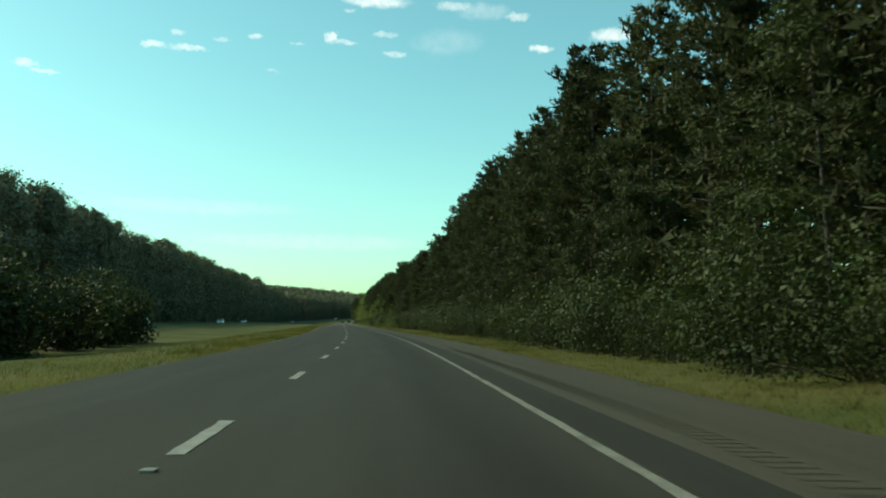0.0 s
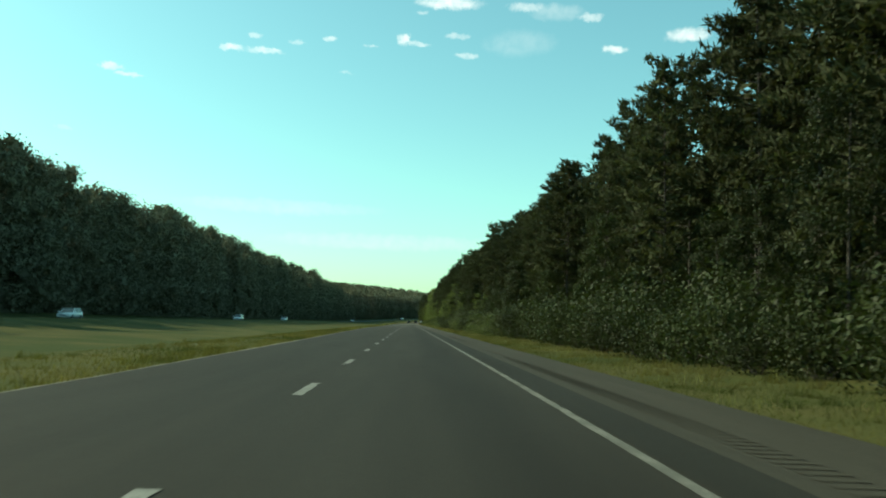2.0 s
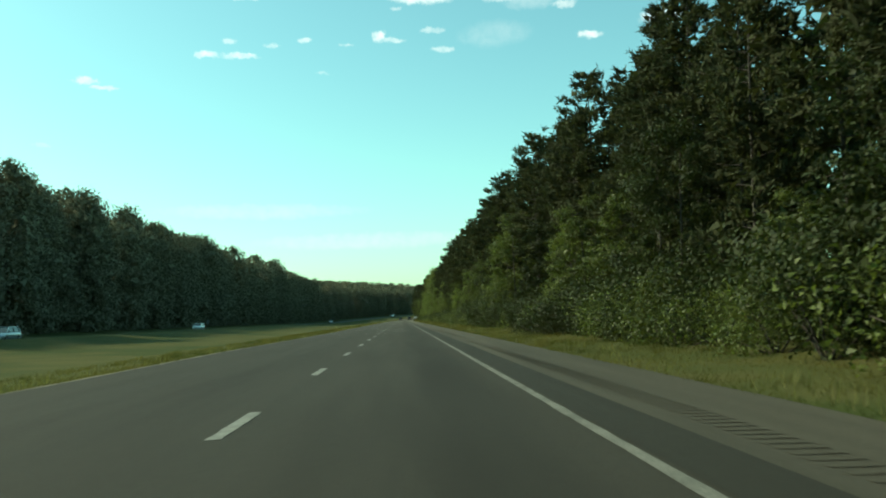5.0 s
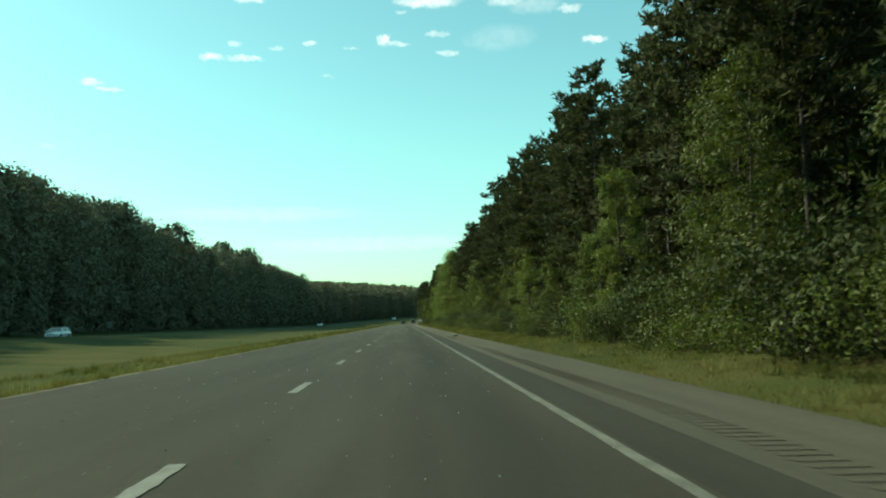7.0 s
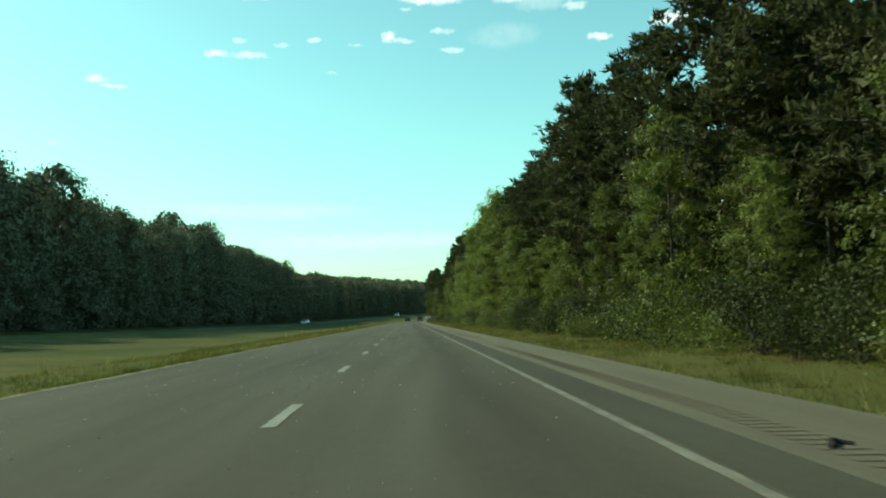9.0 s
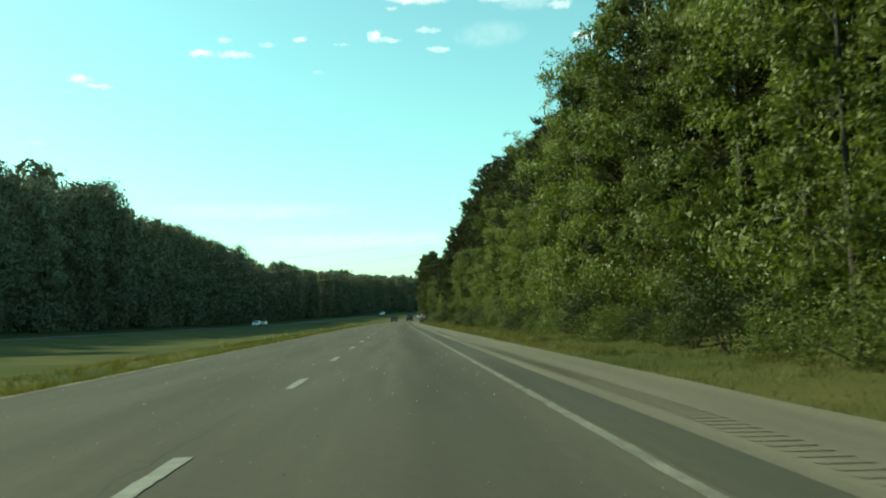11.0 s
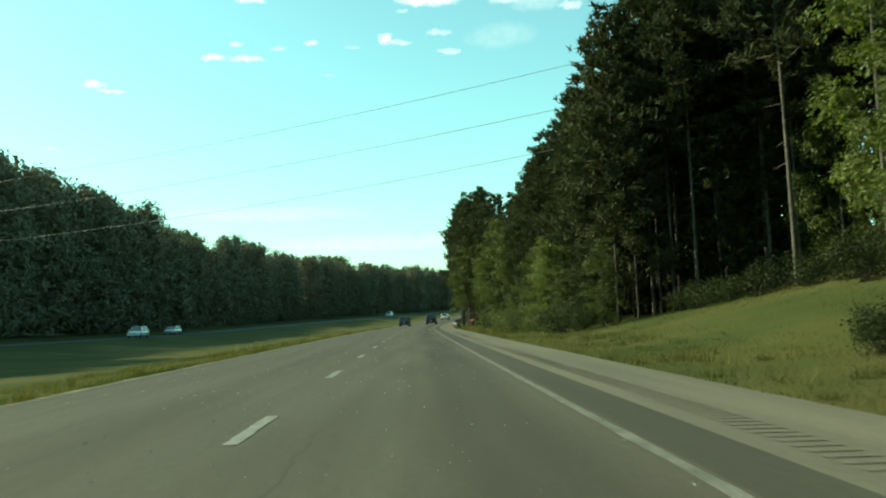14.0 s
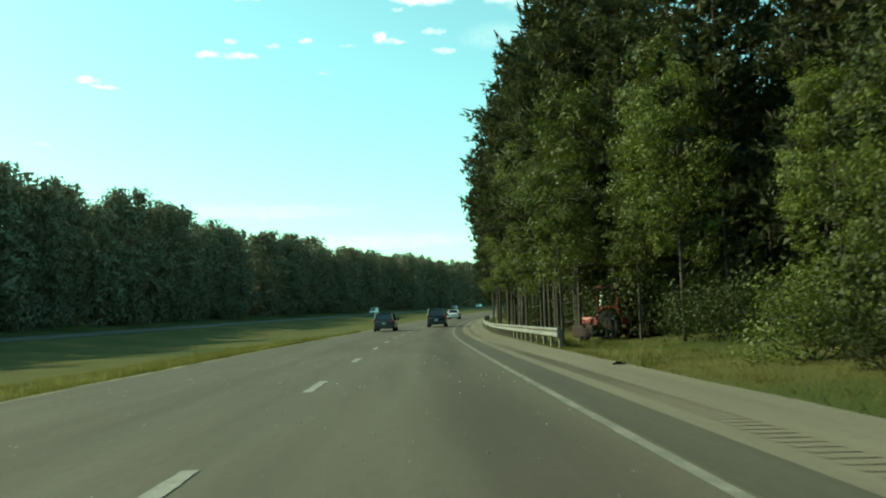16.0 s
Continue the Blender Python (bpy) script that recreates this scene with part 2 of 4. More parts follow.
NEEDLE = material("pine_needles", (0.051, 0.055, 0.029), 0.8, island=0.3, random_object=0.25, translucent=0.22, spec=0.08)
# far leaves are pale and greyish: distance haze put into the colour
LEAF_FAR = material("hazed_forest_leaves", (0.148, 0.140, 0.096), 0.9, island=0.1, random_object=0.15, translucent=0.04, spec=0.03)
BARK = material("bark", (0.052, 0.043, 0.035), 0.95, second=(0.032, 0.027, 0.023), scale=6, fine=0.4, fine_scale=30, bump=0.9)
# Lighter copy of the bark: sun on these trunks put into the colour.
BARK_PALE = material("sunlit_pine_bark", (0.105, 0.088, 0.072), 0.95, second=(0.06, 0.05, 0.041), scale=6, fine=0.4, fine_scale=30, bump=0.9)
STEEL = material("galvanized_steel", (0.22, 0.22, 0.20), 0.65, 0.35, second=(0.15, 0.15, 0.14), scale=1.5, fine=0.12, fine_scale=20)
TIMBER = material("weathered_timber", (0.23, 0.19, 0.14), 0.9, second=(0.15, 0.13, 0.10), scale=8, fine=0.3, fine_scale=40, bump=0.5)
TYRE = material("tyre_rubber", (0.015, 0.015, 0.016), 0.9, fine=0.2, fine_scale=30, spec=0.1)
RIM = material("wheel_alloy", (0.42, 0.42, 0.43), 0.35, 0.9, fine=0.1)
PLASTIC = material("black_plastic", (0.025, 0.025, 0.027), 0.55, fine=0.15, fine_scale=30)
GLASS_DARK = material("tinted_glass", (0.012, 0.015, 0.017), 0.06, 0.0, spec=0.7, coat=0.4)
LAMP_RED = material("red_lens", (0.35, 0.02, 0.015), 0.2, coat=0.6)
LAMP_CLEAR = material("clear_lens", (0.62, 0.64, 0.65), 0.15, 0.3, coat=0.6)
PLATE = material("licence_plate", (0.55, 0.56, 0.56), 0.5, second=(0.45, 0.46, 0.46), scale=4)
# Tractor and mower paints and rims darkened: tree shade put into their colour.
TRACTOR_RED = material("red_machine_paint", (0.26, 0.028, 0.018), 0.5, second=(0.19, 0.028, 0.02), scale=3, fine=0.15, fine_scale=20, coat=0.3)
RIM_DARK = material("darkened_wheel_rim", (0.03, 0.025, 0.022), 0.9, 0.0, fine=0.2, second=(0.02, 0.018, 0.016), scale=4, spec=0.1)
SHADED_RED = material("shaded_red_paint", (0.10, 0.016, 0.013), 0.8, second=(0.065, 0.014, 0.012), scale=3, fine=0.2, fine_scale=20)
MOWER_RED = material("shaded_mower_paint", (0.026, 0.01, 0.009), 0.85, second=(0.018, 0.011, 0.01), scale=4, fine=0.3, fine_scale=25)
EXHAUST = material("bright_exhaust_pipe", (0.65, 0.64, 0.60), 0.35, 0.7, fine=0.1)
QUARTZ = material("pale_grit", (0.55, 0.53, 0.48), 0.7, fine=0.2, second=(0.4, 0.38, 0.34), scale=2.0, spec=0.2)
ORANGE = material("orange_vinyl", (0.42, 0.10, 0.03), 0.6, second=(0.33, 0.09, 0.035), scale=4, fine=0.1)
WIRE = material("aluminium_wire", (0.2, 0.2, 0.2), 0.6, 0.5, fine=0.1)
SIGN_BACK = material("sign_back", (0.2, 0.21, 0.21), 0.6, 0.4, fine=0.1, second=(0.16, 0.17, 0.17))


def paint(name, color, metal=0.3):
    return material(name, color, 0.35, metal, coat=0.8, fine=0.06, fine_scale=12, second=tuple(c * 0.9 for c in color), scale=1.2)


# ---- mesh helpers
def mesh_object(name, verts, faces, mat, parent=None, label="", uvs=None, smooth=False):
    me = bpy.data.meshes.new(name)
    me.from_pydata([tuple(v) for v in verts], [], [tuple(f) for f in faces])
    me.materials.append(mat)
    if uvs is not None:
        layer = me.uv_layers.new(name="UVMap")
        loops = np.empty(len(me.loops), int)
        me.loops.foreach_get("vertex_index", loops)
        layer.data.foreach_set("uv", np.asarray(uvs, float)[loops].ravel())
    if smooth:
        me.polygons.foreach_set("use_smooth", [True] * len(me.polygons))
    me.update()
    ob = new(name, me)
    if parent is not None:
        ob.parent = parent
    if label:
        ob["label"] = label
    return ob


def part(name, bm, mat, parent, label="", smooth=False):
    """Links a bmesh as one mesh under its thing."""
    me = bpy.data.meshes.new(name)
    bm.to_mesh(me)
    bm.free()
    me.materials.append(mat)
    if smooth:
        me.polygons.foreach_set("use_smooth", [True] * len(me.polygons))
    ob = new(name, me)
    ob.parent = parent
    if label:
        ob["label"] = label
    return ob


def box_bm(sx, sy, sz, at=(0, 0, 0), bevel=0.0, turn=None):
    bm = bmesh.new()
    bmesh.ops.create_cube(bm, size=1.0)
    bmesh.ops.scale(bm, vec=(sx, sy, sz), verts=bm.verts)
    if bevel:
        bmesh.ops.bevel(bm, geom=bm.edges[:], offset=bevel, segments=2, affect="EDGES", profile=0.6)
    m = Matrix.Translation(at)
    if turn is not None:
        m = m @ turn
    bmesh.ops.transform(bm, matrix=m, verts=bm.verts)
    return bm


def cyl_bm(r1, r2, a, b, segments=12, bevel=0.0):
    """A tapered round bar from a to b."""
    a, b = Vector(a), Vector(b)
    bm = bmesh.new()
    bmesh.ops.create_cone(bm, cap_ends=True, segments=segments, radius1=r1, radius2=r2, depth=(b - a).length)
    if bevel:
        rim = [e for e in bm.edges if len(e.link_faces) == 2 and any(len(f.verts) > 4 for f in e.link_faces)]
        bmesh.ops.bevel(bm, geom=rim, offset=bevel, segments=2, affect="EDGES")
    turn = (b - a).to_track_quat("Z", "Y").to_matrix().to_4x4()
    bmesh.ops.transform(bm, matrix=Matrix.Translation((a + b) / 2) @ turn, verts=bm.verts)
    return bm


def ribbon(name, offs, heights, s0, s1, step, mat, parent=None, label="", lift=0.0, rough=0.0, thick=0.0):
    """A sheet swept along the road: offsets across it with their heights. thick: closed with sides and an underside."""
    ss = np.arange(s0, s1 + step * 0.5, step)
    offs, heights = list(offs), list(heights)
    if thick:
        offs = [offs[0], *offs, offs[-1]]
        heights = [heights[0] - thick, *heights, heights[-1] - thick]
    k = len(offs)
    verts, uvs = [], []
    for s in ss:
        for o, h in zip(offs, heights):
            o = o(s) if callable(o) else o
            extra = rough * noise.noise(Vector((o * 0.23, s * 0.23, 3.1))) if rough else 0.0
            verts.append(lane(s, o, h + lift + extra))
            uvs.append((o, s))
    faces = [(i * k + j, i * k + j + 1, (i + 1) * k + j + 1, (i + 1) * k + j) for i in range(len(ss) - 1) for j in range(k - 1)]
    return mesh_object(name, verts, faces, mat, parent, label, uvs, smooth=not thick)


def thing(name, label, category, group="", kind=""):
    return tagged(new(name), label, category, group, kind)


def place(ob, s, off, z=0.0, turn=0.0, scale=1.0):
    ob.matrix_world = pose(*lane(s, off, z), 0, 0, heading(s) + turn) @ Matrix.Scale(scale, 4)
    return ob


# ---- the ground and the road
def bank(s, off):
    """Height of the ground beside the road: a shallow median, a rise to the woods and a mown bank under the wires."""
    off = np.asarray(off, float)
    h = np.interp(off, (-700, -300, -120, -62, -54, -50, -36, -24, -14, -9, -6.5, 4.4, 7.5, 12, 30, 90, 500),
                  (30, 12, 4.5, 1.2, 0.5, 0.12, 0.12, -0.9, -0.75, -0.2, -0.06, -0.06, 0.0, 0.45, 2.2, 6, 25))
    crest = np.interp(np.asarray(s, float), (430, 520), (1.0, 0.0)) * np.interp(off, (-50, -36.4, -35.5, -31, -22, -12, -7), (0, 0, 0.42, 0.75, 0.75, 0.2, 0))
    h = h + crest
    # a broad wooded hill far beyond the curve
    far = np.clip((np.asarray(s, float) - 950) / 450, 0, 1)
    h = h + far * far * (3 - 2 * far) * np.interp(off, (-700, -420, -300, -110, -60), (15, 18, 14, 2, 0))
    knoll = np.exp(-((np.asarray(s, float) - 557) / 17) ** 2) * np.interp(off, (6.5, 10, 17, 30, 60), (0, 0.35, 1.5, 2.4, 0))
    return h + knoll


GROUND_OFFS = (-700, -500, -400, -300, -200, -120, -62, -54, -50, -47, -36.4, -35.4, -31, -24, -18, -14, -11, -9, -7.5, -6.5, -4, 4.3, 5, 5.8, 6.6, 7.5, 9, 12, 15, 18, 22, 30, 60, 120, 450)


def make_ground():
    rows = np.concatenate([np.arange(-390, -30, 30), np.arange(-30, 760, 3.0), np.arange(760, 1200, 20), np.arange(1200, 3190, 90)])
    verts, k = [], len(GROUND_OFFS)
    for s in rows:
        for o, h in zip(GROUND_OFFS, bank(s, GROUND_OFFS)):
            wave = 0.06 * noise.noise(Vector((o * 0.3, s * 0.3, 0))) if (o < -7 or o > 5) else 0.0
            verts.append(lane(s, o, h + wave - (0.04 if -48 < o < -36 else 0.0)))
    faces = [(i * k + j, i * k + j + 1, (i + 1) * k + j + 1, (i + 1) * k + j) for i in range(len(rows) - 1) for j in range(k - 1)]
    ob = mesh_object("ground", verts, faces, SOIL, smooth=True)
    tagged(ob, "grassy ground with a shallow median and low banks", "ground", kind="structure")


make_ground()
VERGE = ((20, 90, 130, 190, 222, 262, 340, 430, 900), (-5.45, -5.55, -6.1, -7.0, -7.3, -6.7, -6.8, -6.55, -6.45))


def verge(s):
    """Offset of the asphalt's edge at the median, a little ragged."""
    return float(np.interp(s, *VERGE)) + 0.07 * noise.noise(Vector((s * 0.21, 0, 0))) + 0.05 * noise.noise(Vector((s * 1.1, 4, 0)))


def worn(at, seed):
    """An edge of road paint, ragged where traffic has chipped it."""
    return lambda s: at + 0.022 * noise.noise(Vector((s * 2.1, seed, 0))) + 0.016 * noise.noise(Vector((s * 7.3, seed, 5)))


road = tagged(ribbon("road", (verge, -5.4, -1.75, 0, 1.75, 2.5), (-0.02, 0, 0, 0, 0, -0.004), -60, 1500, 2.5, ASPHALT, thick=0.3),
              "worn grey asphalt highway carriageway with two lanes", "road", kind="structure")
def shoulder_edge(s):
    return float(np.interp(s, (30, 90), (4.8, 4.42))) + 0.06 * noise.noise(Vector((s * 0.3, 9, 0))) + 0.05 * noise.noise(Vector((s * 1.3, 5, 0)))


ribbon("gritty_edge", (lambda s: verge(s) - 0.02, lambda s: verge(s) + 0.2 + 0.09 * noise.noise(Vector((s * 0.8, 2, 0)))), (-0.016, -0.012), -60, 900, 1.0, GRIT, road,
       "narrow strip of pale dusty grit along the asphalt's edge")
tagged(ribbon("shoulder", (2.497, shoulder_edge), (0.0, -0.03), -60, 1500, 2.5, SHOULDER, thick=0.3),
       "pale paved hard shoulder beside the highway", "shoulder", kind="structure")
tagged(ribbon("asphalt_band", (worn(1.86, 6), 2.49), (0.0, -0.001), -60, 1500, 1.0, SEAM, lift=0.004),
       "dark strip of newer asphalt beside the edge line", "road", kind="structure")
tagged(ribbon("opposite_road", (-47.5, -36.8), (0.12, 0.12), -60, 1500, 5, ASPHALT_FAR, lift=0.03, thick=0.3),
       "pale asphalt carriageway across the grassy median", "road", kind="structure")
ribbon("edge_line", (worn(HALF - 0.055, 3), worn(HALF + 0.06, 4)), (0.006, 0.006), -60, 900, 0.5, PAINT_WORN, road, "worn white edge line")
for k in range(-4, 108):
    ribbon("lane_dash", (worn(-HALF - 0.075, 1), worn(-HALF + 0.075, 2)), (0.007, 0.007), DASH_START + k * DASH_STEP,
           DASH_START + k * DASH_STEP + DASH_LENGTH, DASH_LENGTH / 16, PAINT, road)


def make_rumble():
    verts, faces, uvs = [], [], []
    for s0, s1 in ((-20, 760),):
        for s in np.arange(s0, s1, 0.26):
            b = len(verts)
            for ds, do in ((0, 2.78), (0, 3.18), (0.11, 3.18), (0.11, 2.78)):
                verts.append(lane(s + ds, do, -0.001 - 0.012 * (do - 2.5) + 0.006))
                uvs.append((do, s + ds))
            faces.append((b, b + 1, b + 2, b + 3))
    tagged(mesh_object("rumble_strip", verts, faces, GROOVE, uvs=uvs), "dark rumble strip grooves across the shoulder", "rumble strip", kind="stuff")


make_rumble()


# ---- plants
def leaf_mesh(name, centres, outs, sizes, rng, mat, droop=0.0, slim=0.55, single=False, loose=0.55):
    """Many small folded leaves: a place, a way out of the crown and a size each."""
    n = len(centres)
    outs = outs + rng.normal(0, loose, (n, 3))
    outs[:, 2] += 0.3
    outs /= np.linalg.norm(outs, axis=1, keepdims=True) + 1e-9
    side = np.cross(outs, rng.normal(0, 1, (n, 3)))
    side /= np.linalg.norm(side, axis=1, keepdims=True) + 1e-9
    along = np.cross(outs, side)
    along[:, 2] -= droop
    s = sizes[:, None]
    base, tip = centres - along * s * 0.5, centres + along * s * 0.5 - outs * s * 0.12
    a, b = centres + side * s * slim * 0.5 + outs * s * 0.1, centres - side * s * slim * 0.5 + outs * s * 0.1
    verts = np.stack([base, a, tip, b], 1).reshape(-1, 3)
    idx = np.arange(n * 4).reshape(-1, 4)
    faces = idx[:, (0, 1, 2)] if single else np.concatenate([idx[:, (0, 1, 2)], idx[:, (0, 2, 3)]])
    if single:
        verts[0::4] -= (side * s * slim * 0.6)
        keep = np.arange(n * 4).reshape(-1, 4)[:, :3].ravel()
        verts, faces = verts[keep], np.arange(n * 3).reshape(-1, 3)
    me = bpy.data.meshes.new(name)
    me.from_pydata(verts.tolist(), [], faces.tolist())
    me.materials.append(mat)
    return me


def bar_mesh(name, bars, mat, sides=7, limb_sides=4):
    """Tapered round bars joined into one mesh: each is a list of (place, radius)."""
    verts, faces = [], []
    whole = sides
    for number, line in enumerate(bars):
        start = len(verts)
        sides = whole if number == 0 else min(whole, limb_sides)
        for i, (p, r) in enumerate(line):
            nxt = Vector(line[min(i + 1, len(line) - 1)][0]) - Vector(line[max(i - 1, 0)][0])
            q = nxt.to_track_quat("Z", "Y")
            for j in range(sides):
                a = 2 * math.pi * j / sides
                verts.append(tuple(Vector(p) + q @ Vector((math.cos(a) * r, math.sin(a) * r, 0))))
        for i in range(len(line) - 1):
            for j in range(sides):
                j2 = (j + 1) % sides
                faces.append((start + i * sides + j, start + i * sides + j2, start + (i + 1) * sides + j2, start + (i + 1) * sides + j))
        faces.append(tuple(range(len(verts) - sides, len(verts))))
    me = bpy.data.meshes.new(name)
    me.from_pydata(verts, [], faces)
    me.materials.append(mat)
    me.polygons.foreach_set("use_smooth", [True] * len(me.polygons))
    return me


def plant(name, label, category, meshes):
    ob = new(name)
    tagged(ob, label, category)
    for key, me in meshes:
        new(key, me).parent = ob
    ob.location = (0, -350, -60)
    return ob


def broadleaf_meshes(seed, height, radius, leaves, size, low, mat, lobes=26, single=False, sprays=9, tight=0.4, inner=0, inner_size=0.5):
    rng = np.random.default_rng(seed)
    bend = rng.normal(0, 0.25, 2)
    r0 = 0.0055 * height + 0.022
    spine = [((bend[0] * (f ** 2), bend[1] * (f ** 2), height * f * 0.92 - 0.3 * (f == 0)), r0 * (1 - 0.85 * f) + 0.015) for f in np.linspace(0, 1, 7)]
    bars = [spine]
    centres, radii = [], []
    for i in range(lobes):
        f = low + (0.97 - low) * ((i + 0.5) / lobes)
        wide = radius * (math.sin(math.pi * min(0.96, 0.22 + 0.72 * (f - low) / (1 - low))) ** 0.7)
        a = i * 2.4 + rng.normal(0, 0.4)
        out = wide * (0.35 + 0.6 * rng.random())
        c = np.array([bend[0] * f * f + math.cos(a) * out, bend[1] * f * f + math.sin(a) * out, height * f + rng.normal(0, 0.25)])
        centres.append(c)
        radii.append(radius * (0.22 + 0.24 * rng.random()))
        if i % 2 == 0:
            base = np.array([bend[0] * f * f, bend[1] * f * f, max(height * f - 0.9, 0.3)])
            bars.append([(tuple(base), r0 * 0.4 * (1.1 - f)), (tuple(base * 0.4 + c * 0.6 + (0, 0, 0.15)), r0 * 0.24 * (1.1 - f) + 0.008), (tuple(c), 0.01)])
    centres, radii = np.array(centres), np.array(radii)
    pick = rng.choice(lobes, leaves, p=radii ** 2 / (radii ** 2).sum())
    way = rng.normal(0, 1, (leaves, 3))
    way /= np.linalg.norm(way, axis=1, keepdims=True)
    # sprays: leaves gather in small clumps on each lobe
    clump = rng.integers(0, sprays, leaves)
    hubs = rng.normal(0, 1, (lobes, sprays, 3))
    hubs /= np.linalg.norm(hubs, axis=2, keepdims=True)
    hub_out = 0.6 + 0.65 * rng.random((lobes, sprays))
    way = way * tight + hubs[pick, clump] * 0.75
    way /= np.linalg.norm(way, axis=1, keepdims=True)
    pts = centres[pick] + way * (radii[pick] * (hub_out[pick, clump] + 0.2 * rng.normal(0, 0.6, leaves)))[:, None] * (1, 1, 0.75)
    pts[:, 2] = np.maximum(pts[:, 2], 0.12)
    sizes = size * (0.6 + 0.8 * rng.random(leaves))
    if inner:
        # broad clumps of leaves in the shade inside the crown
        core = rng.choice(lobes, inner)
        deep = rng.normal(0, 1, (inner, 3))
        deep /= np.linalg.norm(deep, axis=1, keepdims=True)
        inside = centres[core] * (0.88, 0.88, 1.0) + deep * (radii[core] * (0.2 + 0.35 * rng.random(inner)))[:, None]
        inside[:, 2] = np.maximum(inside[:, 2], 0.3)
        pts, way = np.concatenate([pts, inside]), np.concatenate([way, deep])
        sizes = np.concatenate([sizes, inner_size * (0.6 + 0.8 * rng.random(inner))])
    return [("trunk", bar_mesh("trunk", bars, BARK)), ("crown", leaf_mesh("crown", pts, way, sizes, rng, mat, 0.25, 0.6, single))]


def pine_meshes(seed, height, bare, tufts, size, reach=2.6, bark=None):
    rng = np.random.default_rng(seed)
    bend = rng.normal(0, 0.3, 2)
    r0 = 0.0046 * height + 0.014
    spine = [((bend[0] * f * f, bend[1] * f * f, height * f - 0.3 * (f == 0)), r0 * (1 - 0.88 * f) + 0.012) for f in np.linspace(0, 1, 8)]
    bars, pts, outs = [spine], [], []
    limbs = 52
    for i in range(limbs):
        f = bare + (1 - bare) * (i / (limbs - 1)) ** 0.9
        a = i * 2.4 + rng.normal(0, 0.5)
        shape = math.sin(math.pi * min(0.96, 0.24 + 0.72 * (f - bare) / (1 - bare)))
        long = reach * (0.25 + 0.75 * shape) * (0.6 + 0.55 * rng.random())
        lift = long * (0.1 + 0.45 * (f - bare) + 0.15 * rng.random())
        base = np.array([bend[0] * f * f, bend[1] * f * f, height * f * 0.985])
        tip = base + (math.cos(a) * long, math.sin(a) * long, lift)
        bars.append([(tuple(base), 0.05 * (1.15 - f) + 0.008), (tuple((base + tip) / 2 - (0, 0, 0.08)), 0.028 * (1.15 - f) + 0.006), (tuple(tip), 0.006)])
        count = max(8, int(tufts / limbs * (0.3 + 0.9 * shape)))
        heads = 0.35 + 0.65 * rng.random(5) ** 0.6
        u = heads[rng.integers(0, 5, count)] + rng.normal(0, 0.045, count)
        spread = np.clip(rng.normal(0, 1, (count, 3)), -1.7, 1.7) * (0.12 + 0.085 * long) * (1, 1, 0.55)
        pts.append(base + (tip - base) * u[:, None] + spread)
        outs.append(np.tile((tip - base) / (np.linalg.norm(tip - base) + 1e-9), (count, 1)))
    # a few dead stubs below the crown
    for i in range(7):
        f = bare * (0.35 + 0.6 * rng.random())
        a = rng.random() * 6.28
        base = np.array([bend[0] * f * f, bend[1] * f * f, height * f])
        bars.append([(tuple(base), 0.03), (tuple(base + (math.cos(a) * 0.8, math.sin(a) * 0.8, -0.1)), 0.008)])
    pts, outs = np.concatenate(pts), np.concatenate(outs)
    n = len(pts)
    # each tuft: three crossing slim sprays
    verts, faces = [], []
    for k in range(3):
        d = outs * 0.7 + rng.normal(0, 0.6, (n, 3)) + (0, 0, 0.35)
        d /= np.linalg.norm(d, axis=1, keepdims=True)
        side = np.cross(d, rng.normal(0, 1, (n, 3)))
        side /= np.linalg.norm(side, axis=1, keepdims=True) + 1e-9
        s = (size * (0.7 + 0.6 * rng.random(n)))[:, None]
        tri = np.stack([pts - d * s * 0.4 + side * s * 0.09, pts - d * s * 0.1 - side * s * 0.16, pts + d * s * 0.75 + side * s * 0.06], 1)
        verts.append(tri.reshape(-1, 3))
        faces.append(np.arange(n * 3).reshape(-1, 3) + k * n * 3)
    count = 700
    pick = rng.integers(0, n, count)
    middle = pts[pick] * (0.6, 0.6, 1.0) + rng.normal(0, 0.2, (count, 3))
    tri = middle[:, None, :] + rng.normal(0, 0.2, (count, 3, 3)) * (1, 1, 0.7)
    verts.append(tri.reshape(-1, 3))
    faces.append(np.arange(count * 3).reshape(-1, 3) + 3 * n * 3)
    me = bpy.data.meshes.new("crown")
    me.from_pydata(np.concatenate(verts).tolist(), [], np.concatenate(faces).tolist())
    me.materials.append(NEEDLE)
    return [("trunk", bar_mesh("trunk", bars, bark or BARK, 6, 3)), ("crown", me)]


def bush_meshes(seed, height, radius, leaves, size, mat):
    rng = np.random.default_rng(seed)
    bars, lobes = [], 9
    centres = np.stack([rng.normal(0, radius * 0.45, lobes), rng.normal(0, radius * 0.45, lobes), height * (0.12 + 0.62 * rng.random(lobes))], 1)
    radii = radius * (0.35 + 0.3 * rng.random(lobes))
    for c in centres:
        bars.append([((0, 0, -0.1), 0.03), (tuple(c * 0.5), 0.02), (tuple(c), 0.008)])
    pick = rng.choice(lobes, leaves)
    way = rng.normal(0, 1, (leaves, 3))
    way /= np.linalg.norm(way, axis=1, keepdims=True)
    pts = centres[pick] + way * (radii[pick] * (0.55 + 0.65 * rng.random(leaves)))[:, None] * (1.1, 1.1, 0.9)
    pts[:, 2] = np.abs(pts[:, 2]) + 0.05
    return [("stem", bar_mesh("stem", bars, BARK, 5)), ("foliage", leaf_mesh("foliage", pts, way, size * (0.6 + 0.8 * rng.random(leaves)), rng, mat, 0.2, 0.75, True))]


